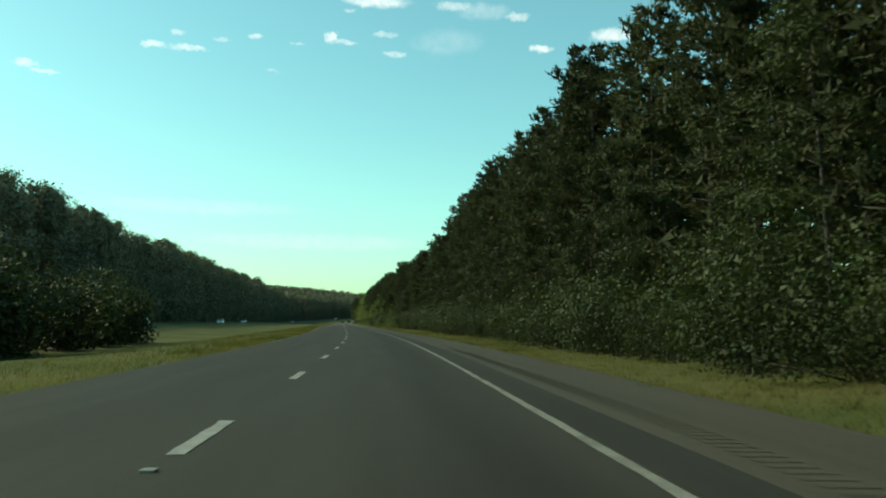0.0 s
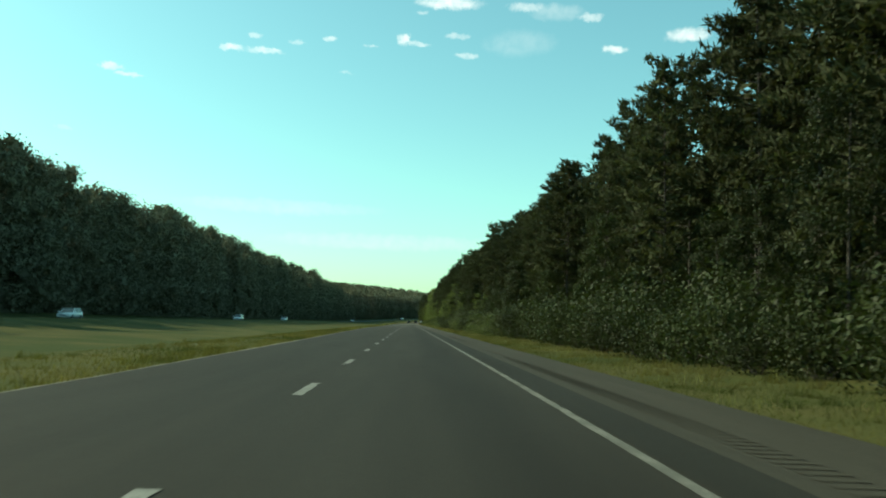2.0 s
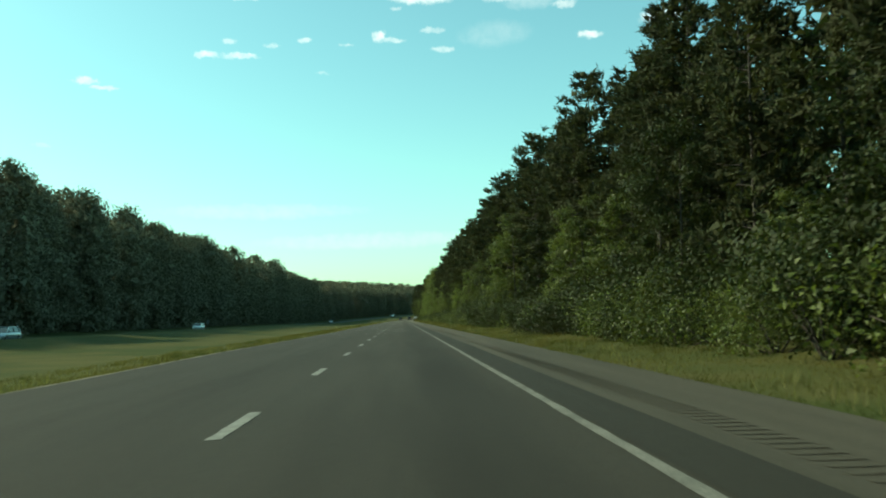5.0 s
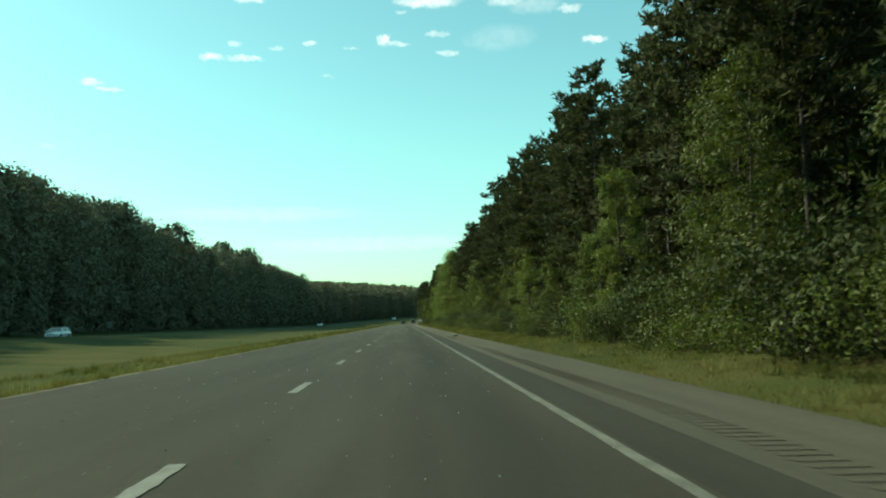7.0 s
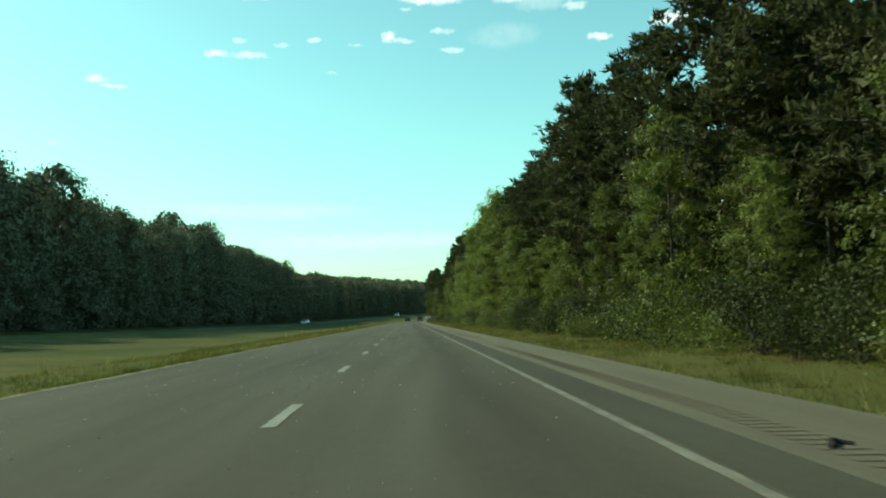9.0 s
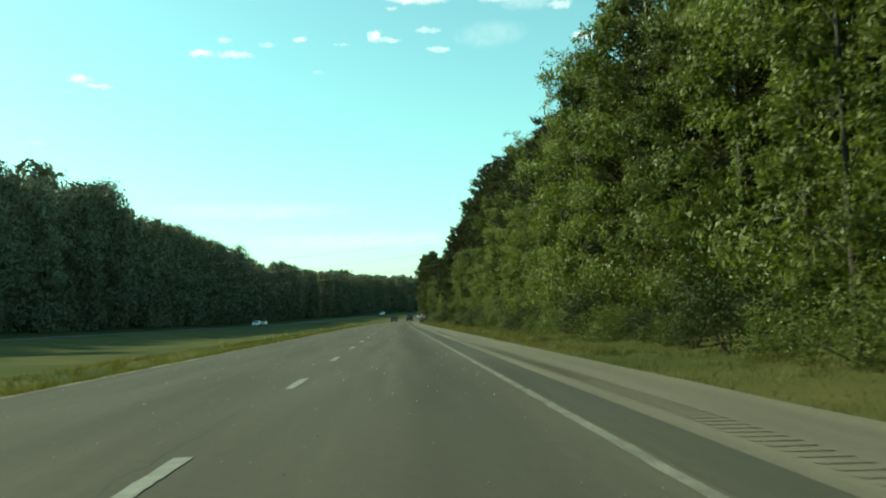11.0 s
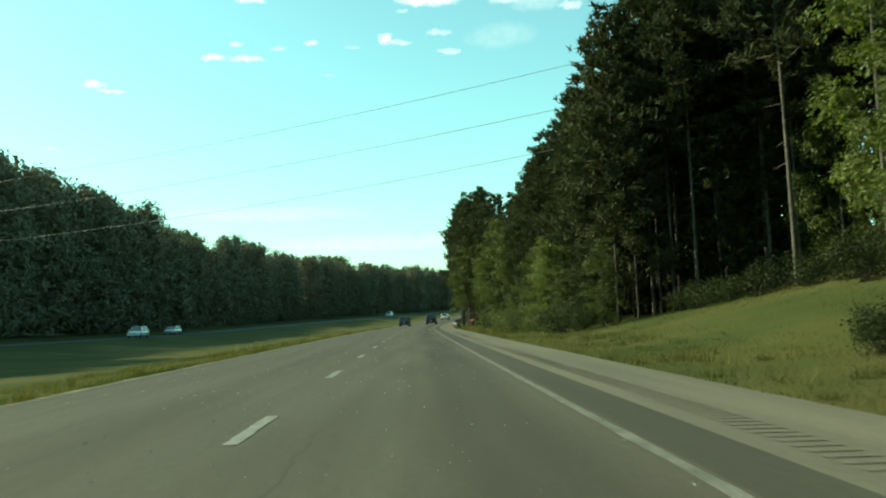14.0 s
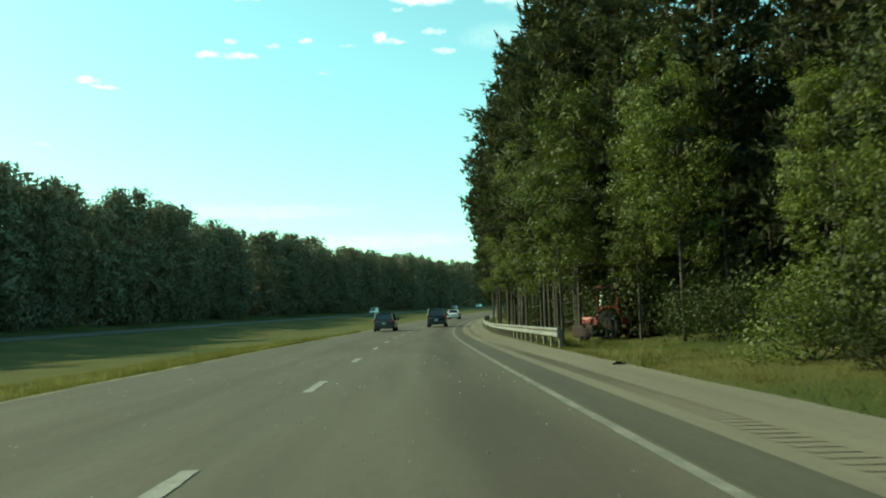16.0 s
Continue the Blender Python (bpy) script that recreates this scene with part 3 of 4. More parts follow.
def scatter(kinds, rows, seed, ground=True):
    """Plants copies of the kinds at (s, off, scale)."""
    rng = random.Random(seed)
    for s, off, size in rows:
        model = rng.choice(kinds)
        z = float(bank(s, off)) - 0.05
        m = pose(*lane(s, off, z), 0, 0, rng.uniform(0, 360)) @ Matrix.Diagonal((size * rng.uniform(0.9, 1.1), size * rng.uniform(0.9, 1.1), size, 1))
        ob = copy_thing(model, m)
        ob.matrix_world = m


def thicket(name, label, category, models, rows, seed, mat):
    """Trees past counting, joined into one mesh."""
    rng = random.Random(seed)
    verts, faces, mats, count = [], [], [], 0
    for s, off, size in rows:
        me = rng.choice(models)[1][1]
        co = np.empty(len(me.vertices) * 3)
        me.vertices.foreach_get("co", co)
        co = co.reshape(-1, 3) * size
        a = rng.uniform(0, 6.283)
        x, y, z = lane(s, off, float(bank(s, off)))
        turned = np.stack([co[:, 0] * math.cos(a) - co[:, 1] * math.sin(a) + x, co[:, 0] * math.sin(a) + co[:, 1] * math.cos(a) + y, co[:, 2] + z], 1)
        verts.append(turned)
        faces.append(np.arange(len(co)).reshape(-1, 3) + count)
        count += len(co)
    ob = mesh_object(name, np.concatenate(verts).tolist(), np.concatenate(faces).tolist(), mat)
    return tagged(ob, label, category, kind="stuff")


def woods():
    rng = random.Random(5)
    edge = "leafy green broadleaf tree at the edge of roadside woods"
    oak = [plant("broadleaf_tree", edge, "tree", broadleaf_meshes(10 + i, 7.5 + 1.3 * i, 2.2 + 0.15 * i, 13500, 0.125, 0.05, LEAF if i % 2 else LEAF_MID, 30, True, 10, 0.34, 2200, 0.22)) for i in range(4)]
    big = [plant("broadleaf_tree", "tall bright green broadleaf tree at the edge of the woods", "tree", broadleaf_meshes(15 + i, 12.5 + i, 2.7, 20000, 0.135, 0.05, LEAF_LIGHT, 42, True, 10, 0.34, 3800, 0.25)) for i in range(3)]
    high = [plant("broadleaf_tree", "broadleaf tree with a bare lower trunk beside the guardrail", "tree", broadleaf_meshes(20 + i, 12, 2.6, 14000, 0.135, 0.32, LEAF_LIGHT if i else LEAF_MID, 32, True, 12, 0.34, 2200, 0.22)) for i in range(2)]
    pine = [plant("pine_tree", "tall dark green pine with a bare lower trunk", "pine tree", pine_meshes(30 + i, 16 + 0.4 * i, (0.14, 0.2, 0.28, 0.36)[i], 2000, 0.46)) for i in range(4)]
    stem = [plant("pine_tree", "slender pine with a long bare trunk behind the mown bank", "pine tree", pine_meshes(36 + i, 17.5, 0.46 + 0.1 * i, 1900, 0.46, bark=BARK_PALE)) for i in range(2)]
    bush = [plant("bush", "leafy green bush at the foot of roadside woods", "bush", bush_meshes(50 + i, 2.4, 1.5, 3400, 0.094, LEAF_MID if i == 1 else LEAF)) for i in range(3)]
    scrub = [plant("bush", "dense dark green bush growing in the grassy median", "bush", bush_meshes(58 + i, 2.6, 1.6, 5200, 0.13, LEAF)) for i in range(2)]
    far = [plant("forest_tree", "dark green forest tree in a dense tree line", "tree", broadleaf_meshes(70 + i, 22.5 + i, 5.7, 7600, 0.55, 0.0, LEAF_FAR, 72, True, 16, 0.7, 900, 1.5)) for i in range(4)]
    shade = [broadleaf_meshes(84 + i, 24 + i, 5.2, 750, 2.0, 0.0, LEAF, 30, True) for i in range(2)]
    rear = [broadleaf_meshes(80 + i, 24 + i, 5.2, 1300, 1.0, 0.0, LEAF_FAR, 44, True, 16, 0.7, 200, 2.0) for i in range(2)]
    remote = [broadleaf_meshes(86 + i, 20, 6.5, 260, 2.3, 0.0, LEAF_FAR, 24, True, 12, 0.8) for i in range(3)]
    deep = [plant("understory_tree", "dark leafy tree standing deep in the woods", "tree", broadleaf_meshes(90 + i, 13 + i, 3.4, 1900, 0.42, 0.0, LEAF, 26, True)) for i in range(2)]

    def gap(s, off):   # the mown bank under the wires
        return 541 < s < 571 and off < 14

    rows = []
    s = -12.0
    while s < 820:
        off = 7.5 + rng.random() * 1.1
        if gap(s, off):
            rows.append((s, 14.0 - 0.13 * abs(s - 556) + rng.random() * 1.6, rng.uniform(0.45, 0.85)))
        elif not (525 < s < 541 or 603 < s < 612 or 622 < s < 690):
            rows.append((s, off, rng.uniform(0.45, 0.95) if s > 300 else rng.uniform(0.6, 1.1)))
        elif 622 < s < 690:
            rows.append((s, off + 4.5, rng.uniform(0.5, 0.9)))
        s += rng.uniform(1.8, 3.2) if s < 640 else 6
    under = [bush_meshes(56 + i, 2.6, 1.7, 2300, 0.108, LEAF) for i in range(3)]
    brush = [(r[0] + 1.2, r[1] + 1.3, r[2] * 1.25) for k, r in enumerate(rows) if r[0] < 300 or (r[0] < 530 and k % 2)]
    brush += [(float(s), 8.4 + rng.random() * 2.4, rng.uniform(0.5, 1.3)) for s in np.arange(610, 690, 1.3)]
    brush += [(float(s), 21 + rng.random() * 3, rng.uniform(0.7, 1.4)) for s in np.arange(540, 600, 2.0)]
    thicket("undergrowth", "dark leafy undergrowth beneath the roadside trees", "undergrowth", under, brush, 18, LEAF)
    scatter(bush[::2], [r for r in rows if r[0] < 150], 1)
    scatter(bush, [r for r in rows if 150 <= r[0] < 260], 36)
    scatter(bush[1:], [r for r in rows if r[0] >= 260 and not 541 < r[0] < 571], 15)
    scatter(bush[::2], [r for r in rows if 541 < r[0] < 571], 31)
    rows, s = [], -12.0
    while s < 830:
        off = rng.uniform(8.9, 11.0)
        if not gap(s, off) and not (624 < s < 690):
            rows.append((s, off, rng.uniform(0.55, 1.1) * float(np.interp(s, (0, 80, 92, 145, 160, 250, 380, 560), (0.7, 0.7, 0.65, 0.65, 0.75, 0.85, 1.05, 1.05)))))
        s += (rng.uniform(2.8, 5.0) if 400 < s < 535 else rng.uniform(4.0, 8.0)) if s < 650 else 7
    # dark leaf colour on early rows, brighter on later ones, for the rising light
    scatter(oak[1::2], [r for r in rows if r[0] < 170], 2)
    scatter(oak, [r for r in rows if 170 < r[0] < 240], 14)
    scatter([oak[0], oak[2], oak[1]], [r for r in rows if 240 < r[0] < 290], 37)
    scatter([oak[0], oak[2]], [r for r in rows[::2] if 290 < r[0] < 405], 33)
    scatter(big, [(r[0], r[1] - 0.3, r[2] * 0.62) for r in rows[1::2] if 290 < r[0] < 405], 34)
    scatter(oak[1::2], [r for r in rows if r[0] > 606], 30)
    scatter(high, [(527.0, 10.2, 0.85), (530.5, 9.4, 0.7), (533.5, 10.6, 0.85), (536.8, 9.8, 0.75), (539.5, 11.2, 0.8), (543.0, 9.6, 0.62), (546.0, 10.6, 0.78)], 28)
    scatter(oak[1::2], [(526.5, 12.4, 0.8), (529.5, 12.0, 0.6), (533.0, 12.6, 0.7), (536.5, 12.8, 0.6), (540.0, 13.2, 0.65)], 39)
    scatter(big, [(527.6, 9.2, 0.74), (545.2, 11.4, 0.62)], 40)
    scatter(bush, [(538.8, 8.4, 0.55), (536.0, 11.2, 0.8), (532.5, 11.5, 0.8), (541.0, 9.2, 0.5), (543.6, 8.1, 0.45), (545.8, 9.2, 0.4)], 29)
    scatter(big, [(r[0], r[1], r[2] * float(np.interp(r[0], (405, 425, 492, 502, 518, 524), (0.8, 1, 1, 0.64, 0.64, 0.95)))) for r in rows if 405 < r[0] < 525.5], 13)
    # low leafy growth in front of the pines beyond the mown bank
    scatter(oak[:3], [(float(s), 8.7 + 1.6 * rng.random(), rng.uniform(0.34, 0.56)) for s in np.arange(572.5, 606, 2.3)], 20)
    scatter(big, [(583.5, 8.8, 0.4), (587.5, 9.2, 0.48), (591.5, 8.9, 0.5), (620.5, 9.3, 0.38), (624.0, 9.9, 0.46)], 38)
    scatter(pine[:2], [(float(s), rng.uniform(10.4, 11.8), rng.uniform(0.8, 0.92)) for s in np.arange(573.5, 613, 2.9)], 22)
    scatter(high[:1], [(s, 6.4 + rng.random() * 1.4, rng.uniform(0.8, 1.1)) for s in (639, 643.5, 648, 653, 658, 664, 670, 678, 686)], 6)
    scatter(high[:1], [(631.5, 8.4, 0.75), (634, 9.2, 0.9), (637.6, 5.5, 0.58), (640.5, 8.8, 0.8), (635, 7.9, 0.55)], 19)
    scatter(oak[::2], [(611, 8.6, 1.0), (618, 8.6, 0.6)], 12)
    scatter(oak[1:2], [(614.5, 9.6, 1.25)], 35)
    rows, s = [], -10.0
    while s < 860:
        off = rng.uniform(10.2, 12.8) if s < 612 else rng.uniform(9.6, 12.5) if s < 630 else rng.uniform(8.3, 12.0) if s < 638 else rng.uniform(5.4, 9.5)
        if 575 < s < 622:
            off += 1.5
        if not gap(s, off) and not (562 < s < 571 and off < 12.5):
            rows.append((s, off, rng.uniform(0.92, 1.05) * float(np.interp(s, (0, 80, 96, 108, 145, 180, 250, 280, 320, 400, 480, 510, 540, 576, 606, 632, 642, 700), (0.86, 0.87, 0.86, 0.77, 0.73, 0.77, 0.84, 0.88, 0.88, 0.88, 0.9, 0.97, 1.0, 0.99, 0.86, 0.86, 1.12, 1.12)))))
        s += rng.uniform(2.2, 4.0) if s < 600 else rng.uniform(2.0, 3.4) if s < 680 else 5.0
    scatter(pine, [r for r in rows if not (571 < r[0] < 602 and r[1] > 12)], 3)
    scatter(stem, [r for r in rows if 571 < r[0] < 602 and r[1] > 12], 32)
    scatter(oak, [(float(s), rng.uniform(19.5, 23.0), rng.uniform(0.6, 1.1)) for s in np.arange(537, 616, 3.2)], 16)
    scatter(stem, [(rng.uniform(571, 612), rng.uniform(13.0, 19.0), rng.uniform(1.0, 1.15)) for _ in range(14)], 17)
    # bare-stemmed pines behind the mown bank
    scatter(stem, [(rng.uniform(540, 585), rng.uniform(15.5, 28), rng.uniform(0.95, 1.2)) for _ in range(34)], 9)
    rows, back_rows, s = [], [], -5.0
    while s < 900:
        back_rows.append((s, rng.uniform(24, 29) + (6 if 535 < s < 580 else 0), rng.uniform(0.55, 0.75)))
        if len(back_rows) % 2:
            back_rows.append((s + 3, rng.uniform(31, 36), rng.uniform(0.6, 0.8)))
        for off in (rng.uniform(15, 18),):
            if not (535 < s < 575):
                rows.append((s + rng.uniform(-2, 2), off, rng.uniform(0.8, 1.15)))
        s += rng.uniform(5.0, 7.0)
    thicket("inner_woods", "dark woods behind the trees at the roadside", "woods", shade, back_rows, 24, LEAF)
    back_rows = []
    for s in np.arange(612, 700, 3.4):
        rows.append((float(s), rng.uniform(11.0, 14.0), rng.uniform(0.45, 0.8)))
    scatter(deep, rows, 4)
    rows, s = [], 20.0
    while s < 1500:
        tall = float(np.interp(s, (0, 250, 400, 412, 434, 480, 526, 545, 566, 578, 588, 602, 625, 642, 660, 685, 715, 1000), (1.02, 1.02, 1.03, 1.12, 1.15, 1.06, 1.0, 1.03, 1.08, 1.2, 1.32, 1.18, 1.12, 1.18, 1.12, 1.13, 0.92, 0.87)))
        (rows if s < 1000 else back_rows).append((s, rng.uniform(-61, -57), rng.uniform(0.84, 1.03 if tall < 1.07 else 0.95) * tall))
        if rng.random() < 0.95:
            back_rows.append((s + rng.uniform(-3, 3), rng.uniform(-73, -66), rng.uniform(0.9, 1.08) * tall))
        s += rng.uniform(4.6, 6.8) if s < 1250 else rng.uniform(8, 12)
    back_rows += [(float(s), rng.uniform(-86, -78), rng.uniform(0.75, 0.9)) for s in np.arange(60, 1000, 8.0)]
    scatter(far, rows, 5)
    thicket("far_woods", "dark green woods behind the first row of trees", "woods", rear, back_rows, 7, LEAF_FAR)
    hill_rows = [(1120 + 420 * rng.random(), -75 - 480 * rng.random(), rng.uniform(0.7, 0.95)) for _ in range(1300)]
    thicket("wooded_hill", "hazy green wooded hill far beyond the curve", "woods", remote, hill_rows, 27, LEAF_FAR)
    # low trees growing in the median
    for s, off, size in ((28, -17, 1.35), (33, -15.5, 1.5), (38, -17.5, 1.6), (43, -16, 1.25), (49, -16.5, 1.35), (54, -17.5, 1.5), (57.5, -16.5, 1.1)):
        scatter(scrub, [(s, off, size * 1.2)], int(s))
    for model in (*oak, *big, *high, *pine, *stem, *bush, *scrub, *far, *deep):
        for child in model.children:
            bpy.data.objects.remove(child)
        bpy.data.objects.remove(model)


woods()


def make_grass():
    """Fine long grass along both verges, thickest at the road's edge, and on the mown bank."""
    rng = np.random.default_rng(8)
    blades = []
    for lo, hi, s0, s1, count, tall in ((4.3, 8.2, -5, 640, 250000, 0.15), (-11.5, -5.7, 0, 660, 200000, 0.2), (7.5, 20, 536, 575, 26000, 0.16)):
        n = count
        s, o = s0 + (s1 - s0) * rng.random(n), (hi - (hi - lo) * rng.random(n) ** 1.8 if hi < 0 else lo + (hi - lo) * rng.random(n) ** 1.15)
        # leaning together in loose drifts
        drift = 0.5 + 0.5 * np.sin(s * 0.9 + 2.1 * np.sin(o * 1.7 + s * 0.31)) * np.sin(o * 2.3 + 1.4 * np.sin(s * 0.53))
        if hi < -5:
            o = np.minimum(o, np.interp(s, *VERGE) - 0.02 + 0.1 * np.sin(s * 1.9) * rng.random(n))
        if lo < 5 and hi > 5:
            o = np.maximum(o, np.interp(s, (30, 90), (4.83, 4.43)) - 0.12 * rng.random(n) * drift)
        tall_here = tall * (0.35 + 0.6 * rng.random(n)) * (0.7 + 0.6 * drift)
        base = lane_many(s, o, bank(s, o) - 0.02)
        a = rng.random(n) * 6.283
        w = 0.0035 + 0.006 * rng.random(n)
        sidev = np.stack([np.cos(a) * w, np.sin(a) * w, 0 * a], 1)
        tip = base + np.stack([rng.normal(0.02, 0.07, n), rng.normal(0, 0.07, n), tall_here], 1)
        blades.append(np.stack([base - sidev, base + sidev, tip], 1).reshape(-1, 3))
    # leaning tufts, taller than the rest
    for lo, hi, s0, s1, tufts in ((-7.7, -5.5, 20, 680, 1700), (-11.5, -7.9, 60, 680, 900), (4.5, 7.6, 10, 640, 1500)):
        each = 46
        ts, to, grow = s0 + (s1 - s0) * rng.random(tufts), lo + (hi - lo) * rng.random(tufts), 0.5 + 0.7 * rng.random(tufts)
        grow = np.repeat(grow * (0.6 + 0.5 * np.sin(ts * 0.21) * np.sin(ts * 0.073 + to)), each)
        n = tufts * each
        s, o = np.repeat(ts, each) + rng.normal(0, 0.13, n), np.repeat(to, each) + rng.normal(0, 0.11, n)
        if hi < 0:
            o = np.minimum(o, np.interp(s, *VERGE) - 0.03)
        base = lane_many(s, o, bank(s, o) - 0.02)
        a, w = rng.random(n) * 6.283, 0.005 + 0.006 * rng.random(n)
        sidev = np.stack([np.cos(a) * w, np.sin(a) * w, 0 * a], 1)
        tip = base + np.stack([rng.normal(0.03, 0.1, n), rng.normal(0, 0.1, n), (0.16 + 0.2 * rng.random(n)) * grow], 1)
        blades.append(np.stack([base - sidev, base + sidev, tip], 1).reshape(-1, 3))
    verts = np.concatenate(blades)
    faces = np.arange(len(verts)).reshape(-1, 3)
    tagged(mesh_object("grass", verts.tolist(), faces.tolist(), GRASS), "long yellow-green verge grass with seed heads", "grass", kind="stuff")


make_grass()


def dry_grass():
    """Straw-coloured seed stalks in loose patches along both verges."""
    rng = np.random.default_rng(31)
    out = []
    for lo, hi, s0, s1, patches, each in ((-7.6, -6.55, 170, 690, 420, 34), (-7.4, -6.6, 585, 650, 170, 60), (4.45, 6.2, 60, 640, 240, 26)):
        ps, po = s0 + (s1 - s0) * rng.random(patches), lo + (hi - lo) * rng.random(patches)
        s = np.repeat(ps, each) + rng.normal(0, 0.5, patches * each)
        o = np.clip(np.repeat(po, each) + rng.normal(0, 0.16, patches * each), lo, hi)
        n = len(s)
        if hi < 0:
            o = np.minimum(o, np.interp(s, *VERGE) - 0.05)
        base = lane_many(s, o, bank(s, o) - 0.02)
        a, w = rng.random(n) * 6.283, 0.004 + 0.005 * rng.random(n)
        side = np.stack([np.cos(a) * w, np.sin(a) * w, 0 * a], 1)
        tip = base + np.stack([rng.normal(0.03, 0.09, n), rng.normal(0, 0.09, n), 0.16 + 0.2 * rng.random(n)], 1)
        out.append(np.stack([base - side, base + side, tip], 1).reshape(-1, 3))
    # a few tall weeds standing in the median
    weeds, each = 70, 16
    ws, wo = 300 + 360 * rng.random(weeds), -10.5 + 3.4 * rng.random(weeds)
    s, o = np.repeat(ws, each) + rng.normal(0, 0.05, weeds * each), np.repeat(wo, each) + rng.normal(0, 0.05, weeds * each)
    n = len(s)
    base = lane_many(s, o, bank(s, o) - 0.02)
    a, w = rng.random(n) * 6.283, 0.006 + 0.006 * rng.random(n)
    side = np.stack([np.cos(a) * w, np.sin(a) * w, 0 * a], 1)
    tip = base + np.stack([rng.normal(0.02, 0.1, n), rng.normal(0, 0.1, n), np.repeat(0.35 + 0.35 * rng.random(weeds), each) * (0.6 + 0.5 * rng.random(n))], 1)
    out.append(np.stack([base - side, base + side, tip], 1).reshape(-1, 3))
    verts = np.concatenate(out)
    tagged(mesh_object("dry_grass", verts.tolist(), np.arange(len(verts)).reshape(-1, 3).tolist(), STRAW),
           "straw-coloured dry grass stalks along the asphalt edge", "grass", kind="stuff")


dry_grass()


# ---- vehicles
def loft(rings, mat, name, parent, label="", smooth=True, caps=True):
    k = len(rings[0])
    verts = [p for ring in rings for p in ring]
    faces = [(i * k + j, i * k + (j + 1) % k, (i + 1) * k + (j + 1) % k, (i + 1) * k + j) for i in range(len(rings) - 1) for j in range(k)]
    if caps:
        faces += [tuple(range(k))[::-1], tuple(range((len(rings) - 1) * k, len(rings) * k))]
    ob = mesh_object(name, verts, faces, mat, parent, label, smooth=smooth)
    return ob


def car(name, label, paint_mat, length=4.4, width=1.8, height=1.6, hood=1.1, tail=0.1, belt=0.95, category="car", roof_mat=None):
    """A road car that faces +y. hood: length of the bonnet; tail: of the boot behind the rear window."""
    ob = thing(name, label, category)
    hl, hw = length / 2, width / 2
    low = 0.24

    def ring(y, w, zb, zt, round_top=0.1):
        return [(-w * 0.9, y, zb), (-w, y, zb + 0.14), (-w, y, (zb + zt) / 2 + 0.08), (-w * 0.965, y, zt - round_top * 0.5), (-w * 0.88, y, zt),
                (w * 0.88, y, zt), (w * 0.965, y, zt - round_top * 0.5), (w, y, (zb + zt) / 2 + 0.08), (w, y, zb + 0.14), (w * 0.9, y, zb)]

    body = loft([ring(-hl, hw * 0.88, low + 0.12, belt * 0.84), ring(-hl + 0.06, hw * 0.95, low + 0.04, belt * 0.94), ring(-hl + 0.35, hw, low, belt),
                 ring(0, hw, low, belt), ring(hl - hood, hw, low, belt - 0.02), ring(hl - 0.35, hw * 0.97, low, belt - 0.16),
                 ring(hl - 0.08, hw * 0.9, low + 0.04, belt - 0.28), ring(hl, hw * 0.8, low + 0.12, belt - 0.36)], paint_mat, "body", ob)
    rear, front = -hl + tail + 0.04, hl - hood
    slope_r, slope_f = 0.38, 0.75
    top = height

    bw, tw = hw * 0.93, hw * 0.74
    corners = {"rb": (rear, bw, belt - 0.02), "rt": (rear + slope_r, tw, top - 0.05), "ft": (front - slope_f, tw, top - 0.06), "fb": (front + 0.05, bw, belt - 0.04)}
    pts = []
    for key in ("rb", "rt", "ft", "fb"):
        y, w, z = corners[key]
        pts += [(-w, y, z), (w, y, z)]
    glass_faces = [(0, 1, 3, 2), (2, 3, 5, 4), (4, 5, 7, 6), (0, 2, 4, 6), (1, 7, 5, 3), (0, 6, 7, 1)]
    mesh_object("window_glass", pts, glass_faces, GLASS_DARK, ob, "dark reflecting window glass")
    # roof and pillars
    ry, fy = corners["rt"][0] - 0.06, corners["ft"][0] + 0.05
    roof = box_bm(tw * 2 + 0.05, fy - ry, 0.07, (0, (ry + fy) / 2, top - 0.035), 0.03)
    part("roof", roof, roof_mat or paint_mat, ob, smooth=False)
    for side in (-1, 1):
        for lo, hi, r in (("rb", "rt", 0.075), ("fb", "ft", 0.045)):
            a, b = corners[lo], corners[hi]
            part("pillar", cyl_bm(r, r * 0.9, (side * a[1], a[0], a[2]), (side * b[1], b[0], b[2]), 8), paint_mat, ob)
        mid = (rear + front) / 2 - 0.1
        part("pillar", cyl_bm(0.045, 0.04, (side * bw, mid, belt), (side * tw, mid, top - 0.06), 8), PLASTIC, ob)
        mirror = box_bm(0.22, 0.12, 0.15, (side * (hw + 0.1), front - 0.12, belt + 0.08), 0.04)
        part("mirror", mirror, paint_mat, ob)
        lamp = box_bm(0.2, 0.12, 0.26, (side * hw * 0.86, -hl + 0.07, belt - 0.12), 0.04)
        part("tail_lamp", lamp, LAMP_RED, ob, "red tail lamp")
        lamp = box_bm(0.32, 0.2, 0.15, (side * hw * 0.68, hl - 0.12, belt - 0.38), 0.05)
        part("headlight", lamp, LAMP_CLEAR, ob, "clear headlight")
        for y in (-hl + 0.82, hl - 0.85):
            tyre = part("wheel", cyl_bm(0.33, 0.33, (side * (hw - 0.2), y, 0.33), (side * (hw + 0.012), y, 0.33), 24, 0.03), TYRE, ob, "black tyre on a wheel")
            part("rim", cyl_bm(0.2, 0.2, (side * (hw - 0.02), y, 0.33), (side * (hw + 0.022), y, 0.33), 16, 0.01), RIM, tyre)
    part("rear_window_frame", box_bm(bw * 1.62, 0.03, 0.05, (0, rear - 0.03, belt + 0.02), 0.01), PLASTIC, ob)
